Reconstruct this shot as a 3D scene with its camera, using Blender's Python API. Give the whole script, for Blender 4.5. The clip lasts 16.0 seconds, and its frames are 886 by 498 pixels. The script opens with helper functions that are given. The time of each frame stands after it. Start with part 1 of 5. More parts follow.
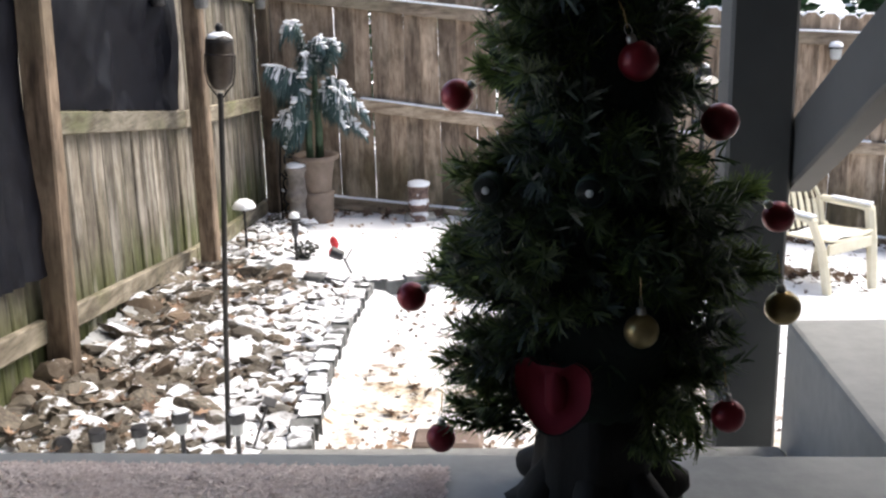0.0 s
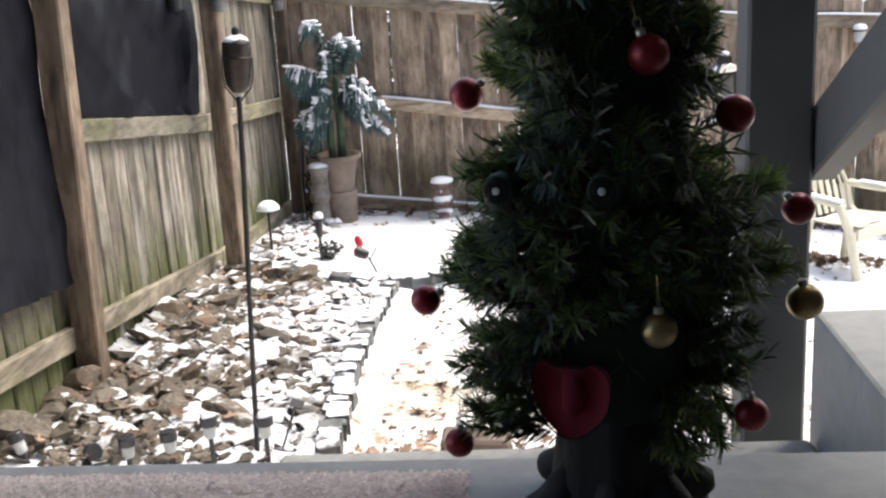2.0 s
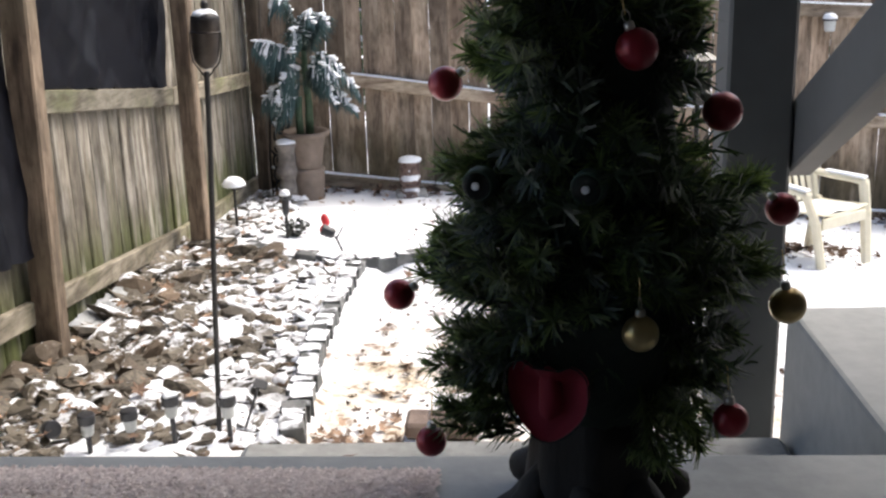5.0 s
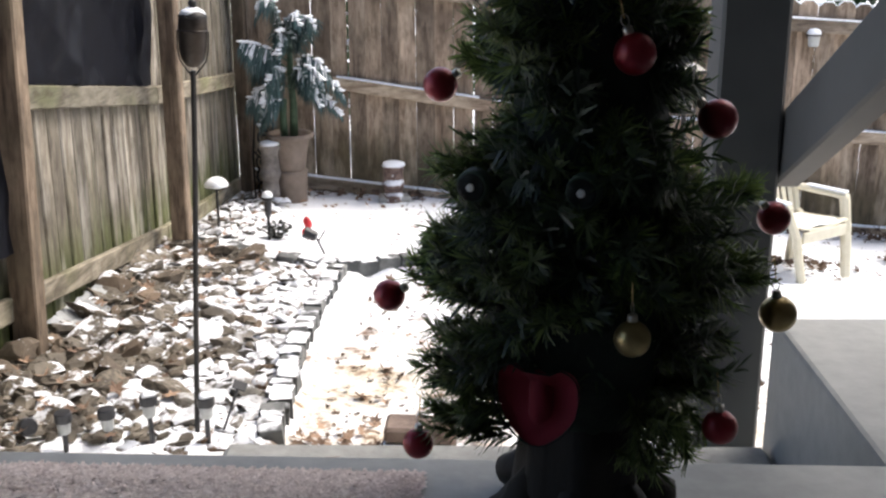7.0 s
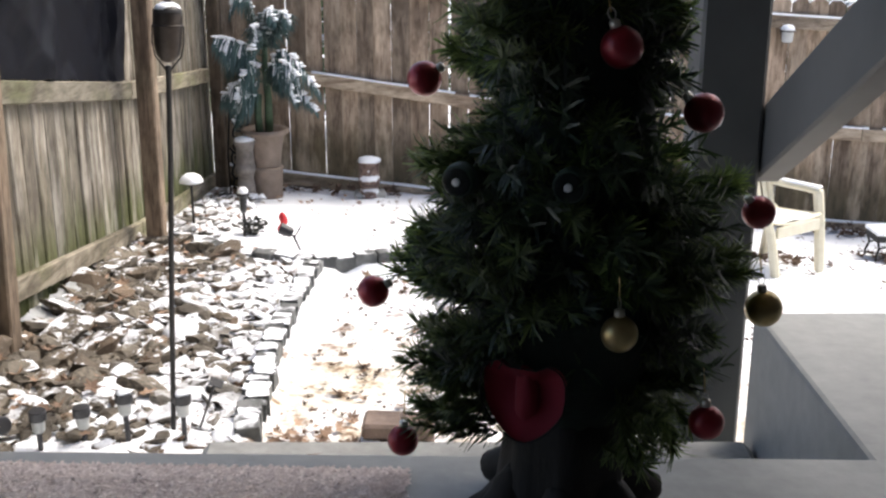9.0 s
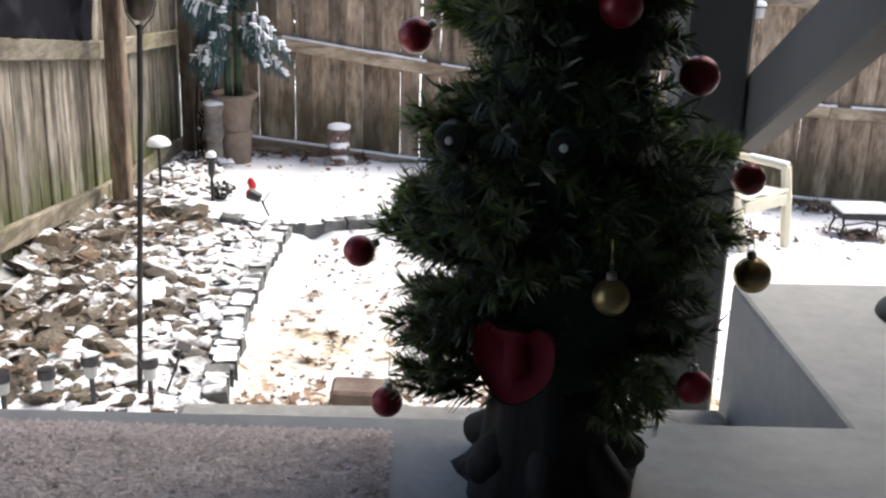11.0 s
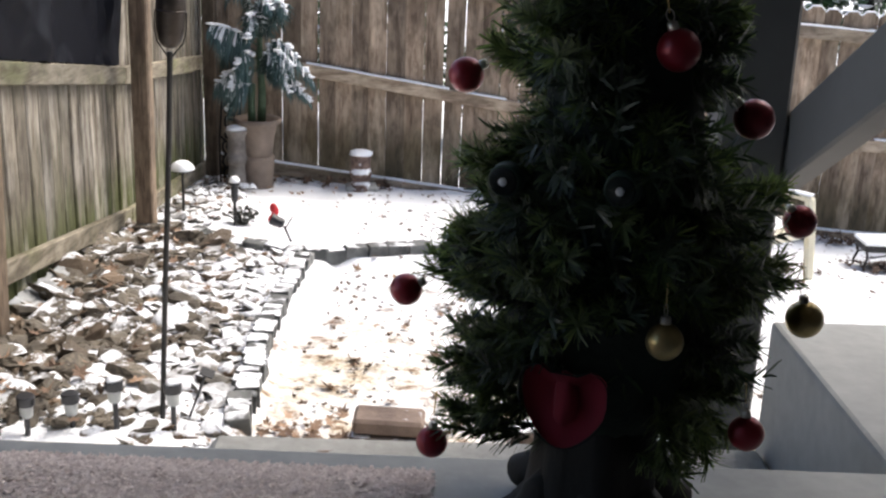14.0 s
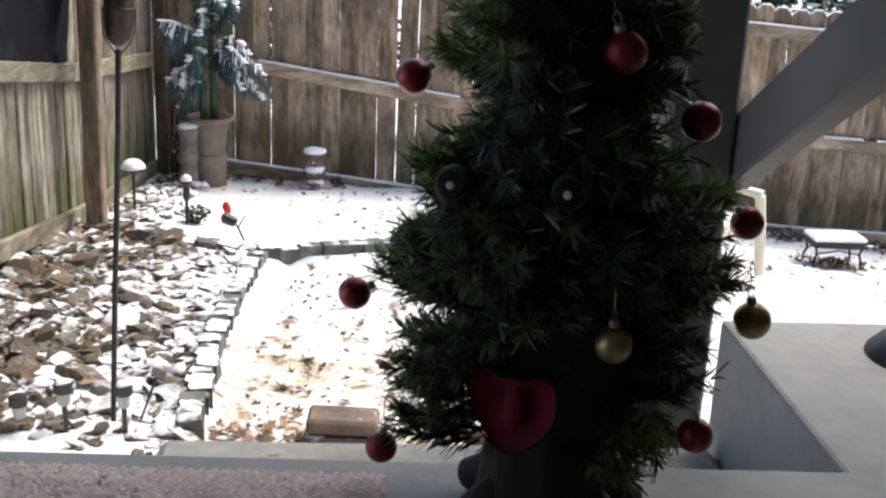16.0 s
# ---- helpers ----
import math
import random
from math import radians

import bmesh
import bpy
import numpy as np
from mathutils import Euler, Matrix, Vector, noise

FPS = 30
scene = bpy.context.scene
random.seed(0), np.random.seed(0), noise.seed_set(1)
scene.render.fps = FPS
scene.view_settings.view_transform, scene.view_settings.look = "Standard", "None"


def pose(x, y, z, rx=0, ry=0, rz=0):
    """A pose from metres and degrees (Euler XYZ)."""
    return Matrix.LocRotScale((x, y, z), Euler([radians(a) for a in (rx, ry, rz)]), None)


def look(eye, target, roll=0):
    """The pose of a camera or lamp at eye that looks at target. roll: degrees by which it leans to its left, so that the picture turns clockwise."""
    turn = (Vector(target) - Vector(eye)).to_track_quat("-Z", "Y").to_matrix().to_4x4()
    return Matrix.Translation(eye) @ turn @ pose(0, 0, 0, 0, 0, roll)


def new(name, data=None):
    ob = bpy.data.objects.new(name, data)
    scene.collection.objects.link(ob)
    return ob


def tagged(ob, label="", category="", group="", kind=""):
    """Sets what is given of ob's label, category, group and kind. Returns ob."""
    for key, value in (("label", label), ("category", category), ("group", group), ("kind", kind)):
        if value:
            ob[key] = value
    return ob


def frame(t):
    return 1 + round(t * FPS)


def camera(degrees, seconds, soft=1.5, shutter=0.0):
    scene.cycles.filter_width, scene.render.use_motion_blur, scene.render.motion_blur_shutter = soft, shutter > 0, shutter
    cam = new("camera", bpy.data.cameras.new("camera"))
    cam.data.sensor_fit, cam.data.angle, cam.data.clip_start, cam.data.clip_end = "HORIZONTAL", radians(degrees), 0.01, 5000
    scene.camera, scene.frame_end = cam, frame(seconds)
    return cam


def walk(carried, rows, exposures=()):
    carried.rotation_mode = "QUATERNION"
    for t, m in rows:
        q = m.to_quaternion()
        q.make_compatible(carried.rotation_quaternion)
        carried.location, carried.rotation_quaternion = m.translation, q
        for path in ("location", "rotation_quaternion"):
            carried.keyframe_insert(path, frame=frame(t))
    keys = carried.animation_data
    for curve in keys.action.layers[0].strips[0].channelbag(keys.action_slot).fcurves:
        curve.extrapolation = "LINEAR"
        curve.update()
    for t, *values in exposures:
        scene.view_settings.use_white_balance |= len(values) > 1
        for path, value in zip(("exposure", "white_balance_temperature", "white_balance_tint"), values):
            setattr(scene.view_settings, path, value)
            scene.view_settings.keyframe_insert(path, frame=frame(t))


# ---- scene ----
cam = camera(43.3, 16.0, soft=2.4)
PATH = [
    (0, (0.118, -0.117, 1.954), (-0.031, 1.803, 1.413), -1.4),
    (0.5, (0.123, -0.113, 1.95), (-0.073, 1.806, 1.42), -2.0),
    (1, (0.132, -0.105, 1.949), (-0.051, 1.812, 1.407), -3.1),
    (1.5, (0.13, -0.1, 1.956), (-0.055, 1.82, 1.425), -3.1),
    (2, (0.13, -0.097, 1.955), (-0.067, 1.817, 1.408), -3.4),
    (2.5, (0.117, -0.09, 1.954), (-0.129, 1.797, 1.339), -3.4),
    (3, (0.114, -0.083, 1.955), (-0.149, 1.801, 1.338), -3.7),
    (3.5, (0.107, -0.079, 1.953), (-0.174, 1.796, 1.318), -3.1),
    (4, (0.109, -0.07, 1.955), (-0.117, 1.818, 1.336), -2.2),
    (4.5, (0.117, -0.069, 1.958), (-0.073, 1.829, 1.358), -2.4),
    (5, (0.118, -0.063, 1.961), (-0.018, 1.844, 1.374), -1.7),
    (7.5, (0.106, -0.061, 1.954), (0.014, 1.853, 1.381), 0.2),
    (8, (0.108, -0.063, 1.953), (0.033, 1.853, 1.385), 0.4),
    (8.5, (0.106, -0.062, 1.955), (0.029, 1.852, 1.38), 0.3),
    (9, (0.098, -0.054, 1.953), (0.042, 1.858, 1.369), 0.1),
    (9.5, (0.085, -0.052, 1.949), (0.06, 1.85, 1.334), 1.2),
    (12, (0.071, -0.042, 1.939), (0.083, 1.854, 1.304), 1.7),
    (12.5, (0.062, -0.043, 1.943), (0.042, 1.856, 1.315), 1.7),
    (13, (0.052, -0.042, 1.948), (0.018, 1.861, 1.334), 1.6),
    (13.5, (0.043, -0.041, 1.948), (-0.016, 1.86, 1.328), 2.3),
    (14, (0.048, -0.037, 1.95), (0.023, 1.873, 1.359), 2.2),
    (14.5, (0.055, -0.039, 1.953), (0.091, 1.875, 1.372), 2.2),
    (15, (0.055, -0.033, 1.951), (0.095, 1.879, 1.365), 1.7),
    (15.5, (0.056, -0.03, 1.951), (0.109, 1.877, 1.352), 2.3),
    (16, (0.054, -0.027, 1.953), (0.109, 1.882, 1.36), 2.6),
]
walk(cam, [(t, look(eye, target, roll)) for t, eye, target, roll in PATH],
     [(0.0, 0.72, 6600, 10), (1.5, 0.80, 6600, 10), (2.5, 0.86, 6600, 10), (3.5, 0.80, 6600, 10), (4.5, 0.66, 6600, 10), (9.0, 0.68, 6600, 10), (12.5, 0.58, 6600, 10), (16.0, 0.49, 6600, 10)])


# ---------- light ----------
SUN_EL, SUN_AZ = 56.0, 56.0
world = bpy.data.worlds.new("sky")
scene.world = world
world.use_nodes = True
wn = world.node_tree
sky = wn.nodes.new("ShaderNodeTexSky")
sky.sky_type = "NISHITA"
sky.sun_disc = False
sky.sun_elevation, sky.sun_rotation = radians(SUN_EL), radians(SUN_AZ)
sky.air_density, sky.dust_density, sky.ozone_density = 1.0, 4.0, 1.0
wn.nodes["Background"].inputs["Strength"].default_value = 0.15
wn.links.new(sky.outputs[0], wn.nodes["Background"].inputs["Color"])
sun_data = bpy.data.lights.new("sun", "SUN")
sun_data.energy, sun_data.angle, sun_data.color = 2.6, radians(30), (1.0, 0.95, 0.88)
sun = new("sun", sun_data)
saz, sel = radians(SUN_AZ), radians(SUN_EL)
sun.matrix_world = look((8 * math.sin(saz), 8 * math.cos(saz), 8 * math.tan(sel)), (0, 0, 0))


# ---------- materials ----------
def nodes_of(name):
    m = bpy.data.materials.new(name)
    m.use_nodes = True
    t = m.node_tree
    return m, t, t.nodes["Principled BSDF"]


def node(t, kind, **inputs):
    n = t.nodes.new(kind)
    for k, v in inputs.items():
        n.inputs[k.replace("_", " ")].default_value = v
    return n


def ramp(t, source, stops):
    r = t.nodes.new("ShaderNodeValToRGB")
    while len(r.color_ramp.elements) < len(stops):
        r.color_ramp.elements.new(0.5)
    for e, (p, c) in zip(r.color_ramp.elements, stops):
        e.position, e.color = p, (*c, 1) if len(c) == 3 else c
    t.links.new(source, r.inputs[0])
    return r.outputs[0]


def noise_tex(t, scale, detail=4.0, stretch=(1, 1, 1), rough=0.55, space="Object", own_shift=True):
    c = t.nodes.new("ShaderNodeTexCoord")
    m = t.nodes.new("ShaderNodeMapping")
    m.inputs["Scale"].default_value = stretch
    info = t.nodes.new("ShaderNodeObjectInfo")
    far = t.nodes.new("ShaderNodeVectorMath")
    far.operation = "MULTIPLY_ADD"
    t.links.new(info.outputs["Random"], far.inputs[0])
    far.inputs[1].default_value = (37.0, 53.0, 0.0) if own_shift else (0, 0, 0)
    t.links.new(c.outputs[space], far.inputs[2])
    t.links.new(far.outputs[0], m.inputs[0])
    n = node(t, "ShaderNodeTexNoise", Scale=scale, Detail=detail, Roughness=rough)
    t.links.new(m.outputs[0], n.inputs["Vector"])
    return n.outputs["Fac"]


def mix(t, fac, a, b, blend="MIX"):
    m = t.nodes.new("ShaderNodeMix")
    m.data_type, m.blend_type = "RGBA", blend
    for sock, v in ((m.inputs[0], fac), (m.inputs[6], a), (m.inputs[7], b)):
        if isinstance(v, (int, float)):
            sock.default_value = v
        elif isinstance(v, tuple):
            sock.default_value = (*v, 1)
        else:
            t.links.new(v, sock)
    return m.outputs[2]


def math_node(t, op, a, b=0.0, clamp=False):
    m = t.nodes.new("ShaderNodeMath")
    m.operation, m.use_clamp = op, clamp
    for sock, v in ((m.inputs[0], a), (m.inputs[1], b)):
        if isinstance(v, (int, float)):
            sock.default_value = v
        else:
            t.links.new(v, sock)
    return m.outputs[0]


def bump(t, bsdf, height, strength, distance=0.01):
    b = node(t, "ShaderNodeBump", Strength=strength, Distance=distance)
    t.links.new(height, b.inputs["Height"])
    t.links.new(b.outputs[0], bsdf.inputs["Normal"])


def plain(name, dark, light, scale=20.0, rough=0.6, relief=0.2, metal=0.0, stretch=(1, 1, 1), coat=0.0, spread=0.0, space="Object"):
    """Two tones mixed by coarse and fine noise, with relief; spread: how far single objects differ."""
    m, t, b = nodes_of(name)
    coarse, fine = noise_tex(t, scale * 0.2, 3, stretch, space=space), noise_tex(t, scale, 6, stretch, space=space)
    both = math_node(t, "ADD", math_node(t, "MULTIPLY", coarse, 0.55), math_node(t, "MULTIPLY", fine, 0.45))
    col = ramp(t, both, [(0.36, dark), (0.64, light)])
    if spread:
        info = t.nodes.new("ShaderNodeObjectInfo")
        tone = ramp(t, info.outputs["Random"], [(0.0, (1 - spread,) * 3), (1.0, (1 + spread,) * 3)])
        col = mix(t, 1.0, col, tone, "MULTIPLY")
    t.links.new(col, b.inputs["Base Color"])
    b.inputs["Roughness"].default_value, b.inputs["Metallic"].default_value = rough, metal
    b.inputs["Coat Weight"].default_value = coat
    if relief:
        bump(t, b, fine, relief, 0.004)
    return m


def old_wood(name, dark, light, green, along="z", spread=0.25, damp=0.0, pale=(0.4, 0.38, 0.33)):
    """Weathered boards: grain along one axis, streaks of stain, algae in patches."""
    m, t, b = nodes_of(name)
    st = {"z": (1, 1, 0.06), "x": (0.06, 1, 1), "y": (1, 0.06, 1)}[along]
    grain, streak = noise_tex(t, 90, 4, st), noise_tex(t, 16, 5, tuple(min(1, q * 2) for q in st))
    patch, moss = noise_tex(t, 2.2, 4), noise_tex(t, 1.7, 5, (1, 1, 1.6))
    col = ramp(t, streak, [(0.34, dark), (0.47, tuple(a * 0.4 + c * 0.6 for a, c in zip(dark, light))), (0.66, light)])
    col = mix(t, ramp(t, grain, [(0.34, (0.75,) * 3), (0.46, (0, 0, 0))]), col, mix(t, 1.0, col, (0.45, 0.42, 0.4), "MULTIPLY"))
    col = mix(t, ramp(t, moss, [(0.47, (0, 0, 0)), (0.66, (0.2 if damp > 0.3 else 0.7,) * 3)]), col, green)
    col = mix(t, ramp(t, patch, [(0.48, (0, 0, 0)), (0.66, (0.7,) * 3)]), col, tuple(c * 0.75 for c in dark))
    if damp:
        c = t.nodes.new("ShaderNodeTexCoord")
        sep = t.nodes.new("ShaderNodeSeparateXYZ")
        t.links.new(c.outputs["Object"], sep.inputs[0])
        low = math_node(t, "ADD", math_node(t, "MULTIPLY", math_node(t, "SUBTRACT", damp, sep.outputs[2]), 2.8), math_node(t, "MULTIPLY", math_node(t, "SUBTRACT", streak, 0.5), 1.3))
        col = mix(t, ramp(t, low, [(0.0, (0, 0, 0)), (0.75, (0.85,) * 3)]), col, green)
        bleach = noise_tex(t, 7, 5, (1, 1, 0.2))
        col = mix(t, ramp(t, bleach, [(0.50, (0, 0, 0)), (0.66, (0.6,) * 3)]), col, pale)
    mottle = noise_tex(t, 22, 5, {"z": (1, 1, 0.35), "x": (0.35, 1, 1), "y": (1, 0.35, 1)}[along], 0.65)
    col = mix(t, 1.0, col, ramp(t, mottle, [(0.36, (0.62, 0.60, 0.57)), (0.52, (1.0,) * 3), (0.66, (1.18,) * 3)]), "MULTIPLY")
    info = t.nodes.new("ShaderNodeObjectInfo")
    tone = ramp(t, info.outputs["Random"], [(0.0, (1 - spread,) * 3), (1.0, (1 + spread, 1 + spread * 0.9, 1 + spread * 0.8))])
    t.links.new(mix(t, 1.0, col, tone, "MULTIPLY"), b.inputs["Base Color"])
    b.inputs["Roughness"].default_value = 0.85
    bump(t, b, grain, 0.5, 0.004)
    return m


def snowy(name, dark, light, low, high, scale=9.0, warm=None, patch_scale=None):
    """Stone or wood with snow lying on the faces that look up, in uneven patches."""
    m, t, b = nodes_of(name)
    fine, body = noise_tex(t, scale * 6, 5), noise_tex(t, scale, 4)
    col = ramp(t, body, [(0.35, dark), (0.65, light)])
    info = t.nodes.new("ShaderNodeObjectInfo")
    if warm:
        col = mix(t, ramp(t, info.outputs["Random"], [(0.55, (0, 0, 0)), (0.8, (1, 1, 1))]), col, warm)
    tone = ramp(t, math_node(t, "FRACT", math_node(t, "MULTIPLY", info.outputs["Random"], 7.3)), [(0.0, (0.6,) * 3), (1.0, (1.25,) * 3)])
    col = mix(t, 1.0, col, tone, "MULTIPLY")
    g = t.nodes.new("ShaderNodeNewGeometry")
    sep = t.nodes.new("ShaderNodeSeparateXYZ")
    t.links.new(g.outputs["Normal"], sep.inputs[0])
    cover = noise_tex(t, patch_scale or scale * 0.7, 3)
    lie = math_node(t, "ADD", math_node(t, "MULTIPLY", sep.outputs[2], 0.42), math_node(t, "MULTIPLY", cover, 0.9))
    lie = math_node(t, "ADD", lie, math_node(t, "MULTIPLY", noise_tex(t, scale * 1.4, 4, rough=0.7), 0.4))
    own = math_node(t, "MULTIPLY", math_node(t, "FRACT", math_node(t, "MULTIPLY", info.outputs["Random"], 13.7)), 0.35)
    mask = ramp(t, math_node(t, "SUBTRACT", math_node(t, "ADD", lie, -0.35), own), [(low - 0.5, (0, 0, 0)), (high - 0.5, (1, 1, 1))])
    t.links.new(mix(t, mask, col, (0.86, 0.88, 0.92)), b.inputs["Base Color"])
    b.inputs["Roughness"].default_value = 0.8
    bump(t, b, fine, 0.5, 0.01)
    return m


def clear(name, tint, rough=0.03):
    m, t, b = nodes_of(name)
    b.inputs["Base Color"].default_value = (*tint, 1)
    b.inputs["Transmission Weight"].default_value, b.inputs["Roughness"].default_value, b.inputs["IOR"].default_value = 1.0, rough, 1.45
    return m


def ground_mat():
    """Wet snow over straw and soil: open straw near the porch, snow elsewhere with specks of litter."""
    m, t, b = nodes_of("snow_and_straw")
    c = t.nodes.new("ShaderNodeTexCoord")
    sep = t.nodes.new("ShaderNodeSeparateXYZ")
    t.links.new(c.outputs["Object"], sep.inputs[0])
    fine, mid, big = noise_tex(t, 60, 5), noise_tex(t, 9, 5, rough=0.65), noise_tex(t, 2.0, 3)
    straw = mix(t, ramp(t, fine, [(0.35, (0, 0, 0)), (0.65, (1, 1, 1))]), (0.34, 0.27, 0.18), (0.70, 0.61, 0.46))
    straw = mix(t, ramp(t, mid, [(0.56, (0, 0, 0)), (0.66, (1, 1, 1))]), straw, (0.20, 0.12, 0.07))
    near = math_node(t, "MULTIPLY", math_node(t, "SUBTRACT", 5.1, sep.outputs[1]), 0.12)
    path_side = math_node(t, "ADD", math_node(t, "MULTIPLY", math_node(t, "ADD", sep.outputs[0], 0.80), 4.0), math_node(t, "MULTIPLY", math_node(t, "SUBTRACT", mid, 0.35), 2.0), True)
    near = math_node(t, "SUBTRACT", math_node(t, "MULTIPLY", math_node(t, "ADD", near, 0.3), path_side), 0.3)
    bare = math_node(t, "ADD", math_node(t, "ADD", math_node(t, "MULTIPLY", mid, 0.9), math_node(t, "MULTIPLY", big, 0.5)), math_node(t, "MINIMUM", near, 0.125))
    mask = ramp(t, bare, [(0.64, (0, 0, 0)), (0.78, (0.42,) * 3), (0.94, (1, 1, 1))])
    snow_col = mix(t, fine, (0.80, 0.83, 0.88), (0.90, 0.91, 0.93))
    t.links.new(mix(t, mask, snow_col, straw), b.inputs["Base Color"])
    b.inputs["Roughness"].default_value = 0.75
    bump(t, b, math_node(t, "ADD", mid, math_node(t, "MULTIPLY", fine, 0.4)), 0.6, 0.03)
    return m


def needle_mat(name, dark, light, thin=0.0, rough=0.42):
    """Many small leaves or strips, each with its own tone; thin: share of light let through."""
    m, t, b = nodes_of(name)
    g = t.nodes.new("ShaderNodeNewGeometry")
    col = ramp(t, g.outputs["Random Per Island"], [(0.0, dark), (1.0, light)])
    t.links.new(col, b.inputs["Base Color"])
    b.inputs["Roughness"].default_value = rough
    if thin:
        tr = t.nodes.new("ShaderNodeBsdfTranslucent")
        t.links.new(mix(t, 1.0, col, (1.7, 1.9, 1.2), "MULTIPLY"), tr.inputs["Color"])
        sh = t.nodes.new("ShaderNodeMixShader")
        sh.inputs[0].default_value = thin
        t.links.new(b.outputs[0], sh.inputs[1])
        t.links.new(tr.outputs[0], sh.inputs[2])
        t.links.new(sh.outputs[0], t.nodes["Material Output"].inputs["Surface"])
    return m


SNOW = plain("snow", (0.82, 0.85, 0.9), (0.92, 0.93, 0.95), 30, 0.7, 0.5)
GROUND = ground_mat()
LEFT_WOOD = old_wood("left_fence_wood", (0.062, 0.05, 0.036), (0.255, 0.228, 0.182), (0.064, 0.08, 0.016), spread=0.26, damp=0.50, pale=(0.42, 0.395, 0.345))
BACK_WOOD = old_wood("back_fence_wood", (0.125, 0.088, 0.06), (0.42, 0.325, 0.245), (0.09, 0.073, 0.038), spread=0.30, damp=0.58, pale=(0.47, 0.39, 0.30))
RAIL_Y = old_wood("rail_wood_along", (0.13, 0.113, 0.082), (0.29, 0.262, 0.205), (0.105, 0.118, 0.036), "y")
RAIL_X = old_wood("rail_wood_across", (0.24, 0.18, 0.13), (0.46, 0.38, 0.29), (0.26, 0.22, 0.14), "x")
POST_WOOD = old_wood("post_wood", (0.075, 0.052, 0.036), (0.27, 0.205, 0.145), (0.13, 0.105, 0.07))
FABRIC = plain("black_weed_fabric", (0.004, 0.0045, 0.007), (0.010, 0.011, 0.016), 60, 0.45, 0.25)
FABRIC.node_tree.nodes["Principled BSDF"].inputs["Specular IOR Level"].default_value = 0.13
CONCRETE = plain("grey_porch_paint", (0.29, 0.30, 0.292), (0.38, 0.39, 0.38), 40, 0.6, 0.25)
STEP_STONE = plain("bare_concrete", (0.28, 0.28, 0.26), (0.42, 0.42, 0.40), 50, 0.8, 0.4)
PAINT = plain("grey_post_paint", (0.088, 0.093, 0.096), (0.118, 0.124, 0.127), 12, 0.6, 0.15)
HOUSE = plain("house_siding", (0.055, 0.048, 0.044), (0.085, 0.075, 0.068), 14, 0.8, 0.2)
CEIL = plain("porch_boards", (0.055, 0.05, 0.045), (0.085, 0.078, 0.07), 14, 0.8, 0.2)
CARPET = plain("beige_carpet", (0.50, 0.42, 0.39), (0.80, 0.70, 0.66), 170, 0.95, 1.0)
PILE = needle_mat("carpet_pile", (0.62, 0.53, 0.50), (0.93, 0.84, 0.80))
PILE.node_tree.nodes["Principled BSDF"].inputs["Roughness"].default_value = 0.95
BLACK = plain("black_plastic", (0.012, 0.012, 0.014), (0.03, 0.03, 0.033), 30, 0.4, 0.05)
IRON = plain("black_iron", (0.012, 0.011, 0.011), (0.03, 0.028, 0.027), 60, 0.5, 0.2, 0.3)
BRONZE = plain("bronze_metal", (0.022, 0.018, 0.016), (0.055, 0.045, 0.038), 40, 0.45, 0.2, 0.7)
NEEDLES = needle_mat("pvc_needles", (0.022, 0.038, 0.019), (0.155, 0.20, 0.084), 0.42, 0.42)
# Darker copy of the outer needles: shade deep in the tree, put into colour.
SHADE_NEEDLES = needle_mat("shade_toned_needles", (0.010, 0.019, 0.011), (0.048, 0.072, 0.04), 0.3, 0.4)
BARK = plain("moulded_bark", (0.008, 0.0068, 0.0056), (0.028, 0.023, 0.019), 45, 0.7, 1.0, stretch=(1, 1, 0.3))
RED_BALL = plain("red_satin_glass", (0.20, 0.009, 0.018), (0.31, 0.018, 0.03), 90, 0.38, 0.05, 0.35, coat=0.3)
GOLD_BALL = plain("gold_satin_glass", (0.38, 0.285, 0.12), (0.53, 0.42, 0.20), 90, 0.33, 0.05, 0.75, coat=0.3)
CAP = plain("silver_cap", (0.5, 0.48, 0.42), (0.75, 0.72, 0.64), 80, 0.3, 0.1, 1.0)
GOLD_WIRE = plain("gold_thread", (0.5, 0.36, 0.13), (0.7, 0.54, 0.25), 80, 0.35, 0.0, 0.9)
MOUTH = plain("red_felt", (0.11, 0.002, 0.010), (0.21, 0.005, 0.019), 30, 0.85, 0.5, stretch=(1, 1, 0.3))
DARK = plain("dark_lip", (0.002, 0.003, 0.002), (0.004, 0.006, 0.004), 40, 0.9, 0.3)
EYE_WHITE = plain("white_plastic", (0.62, 0.62, 0.6), (0.75, 0.75, 0.73), 40, 0.4, 0.0)
# Near black, so the shade between the branches is in the core's colour.
SHADE_CORE = plain("shade_toned_core", (0.006, 0.012, 0.008), (0.012, 0.024, 0.015), 90, 0.8, 0.8)
GREEN_LID = plain("green_plastic", (0.02, 0.045, 0.028), (0.035, 0.07, 0.045), 40, 0.55, 0.05)
GLASS = clear("clear_plastic", (0.95, 0.97, 0.97))
DOME = clear("thin_clear_dome", (0.9, 0.92, 0.92), 0.15)
DOME.node_tree.nodes["Principled BSDF"].inputs["IOR"].default_value = 1.12
ROCK = snowy("river_rock", (0.09, 0.083, 0.072), (0.25, 0.225, 0.19), 0.73, 0.90, 6.0, (0.23, 0.145, 0.09), 1.8)
EDGING = snowy("edging_block", (0.07, 0.074, 0.072), (0.20, 0.202, 0.195), 0.96, 1.06, 5.0)
TIMBER = snowy("grey_timber", (0.085, 0.06, 0.048), (0.17, 0.125, 0.10), 1.12, 1.22, 8.0)
LEAF = needle_mat("fallen_leaves", (0.10, 0.06, 0.04), (0.36, 0.24, 0.16))
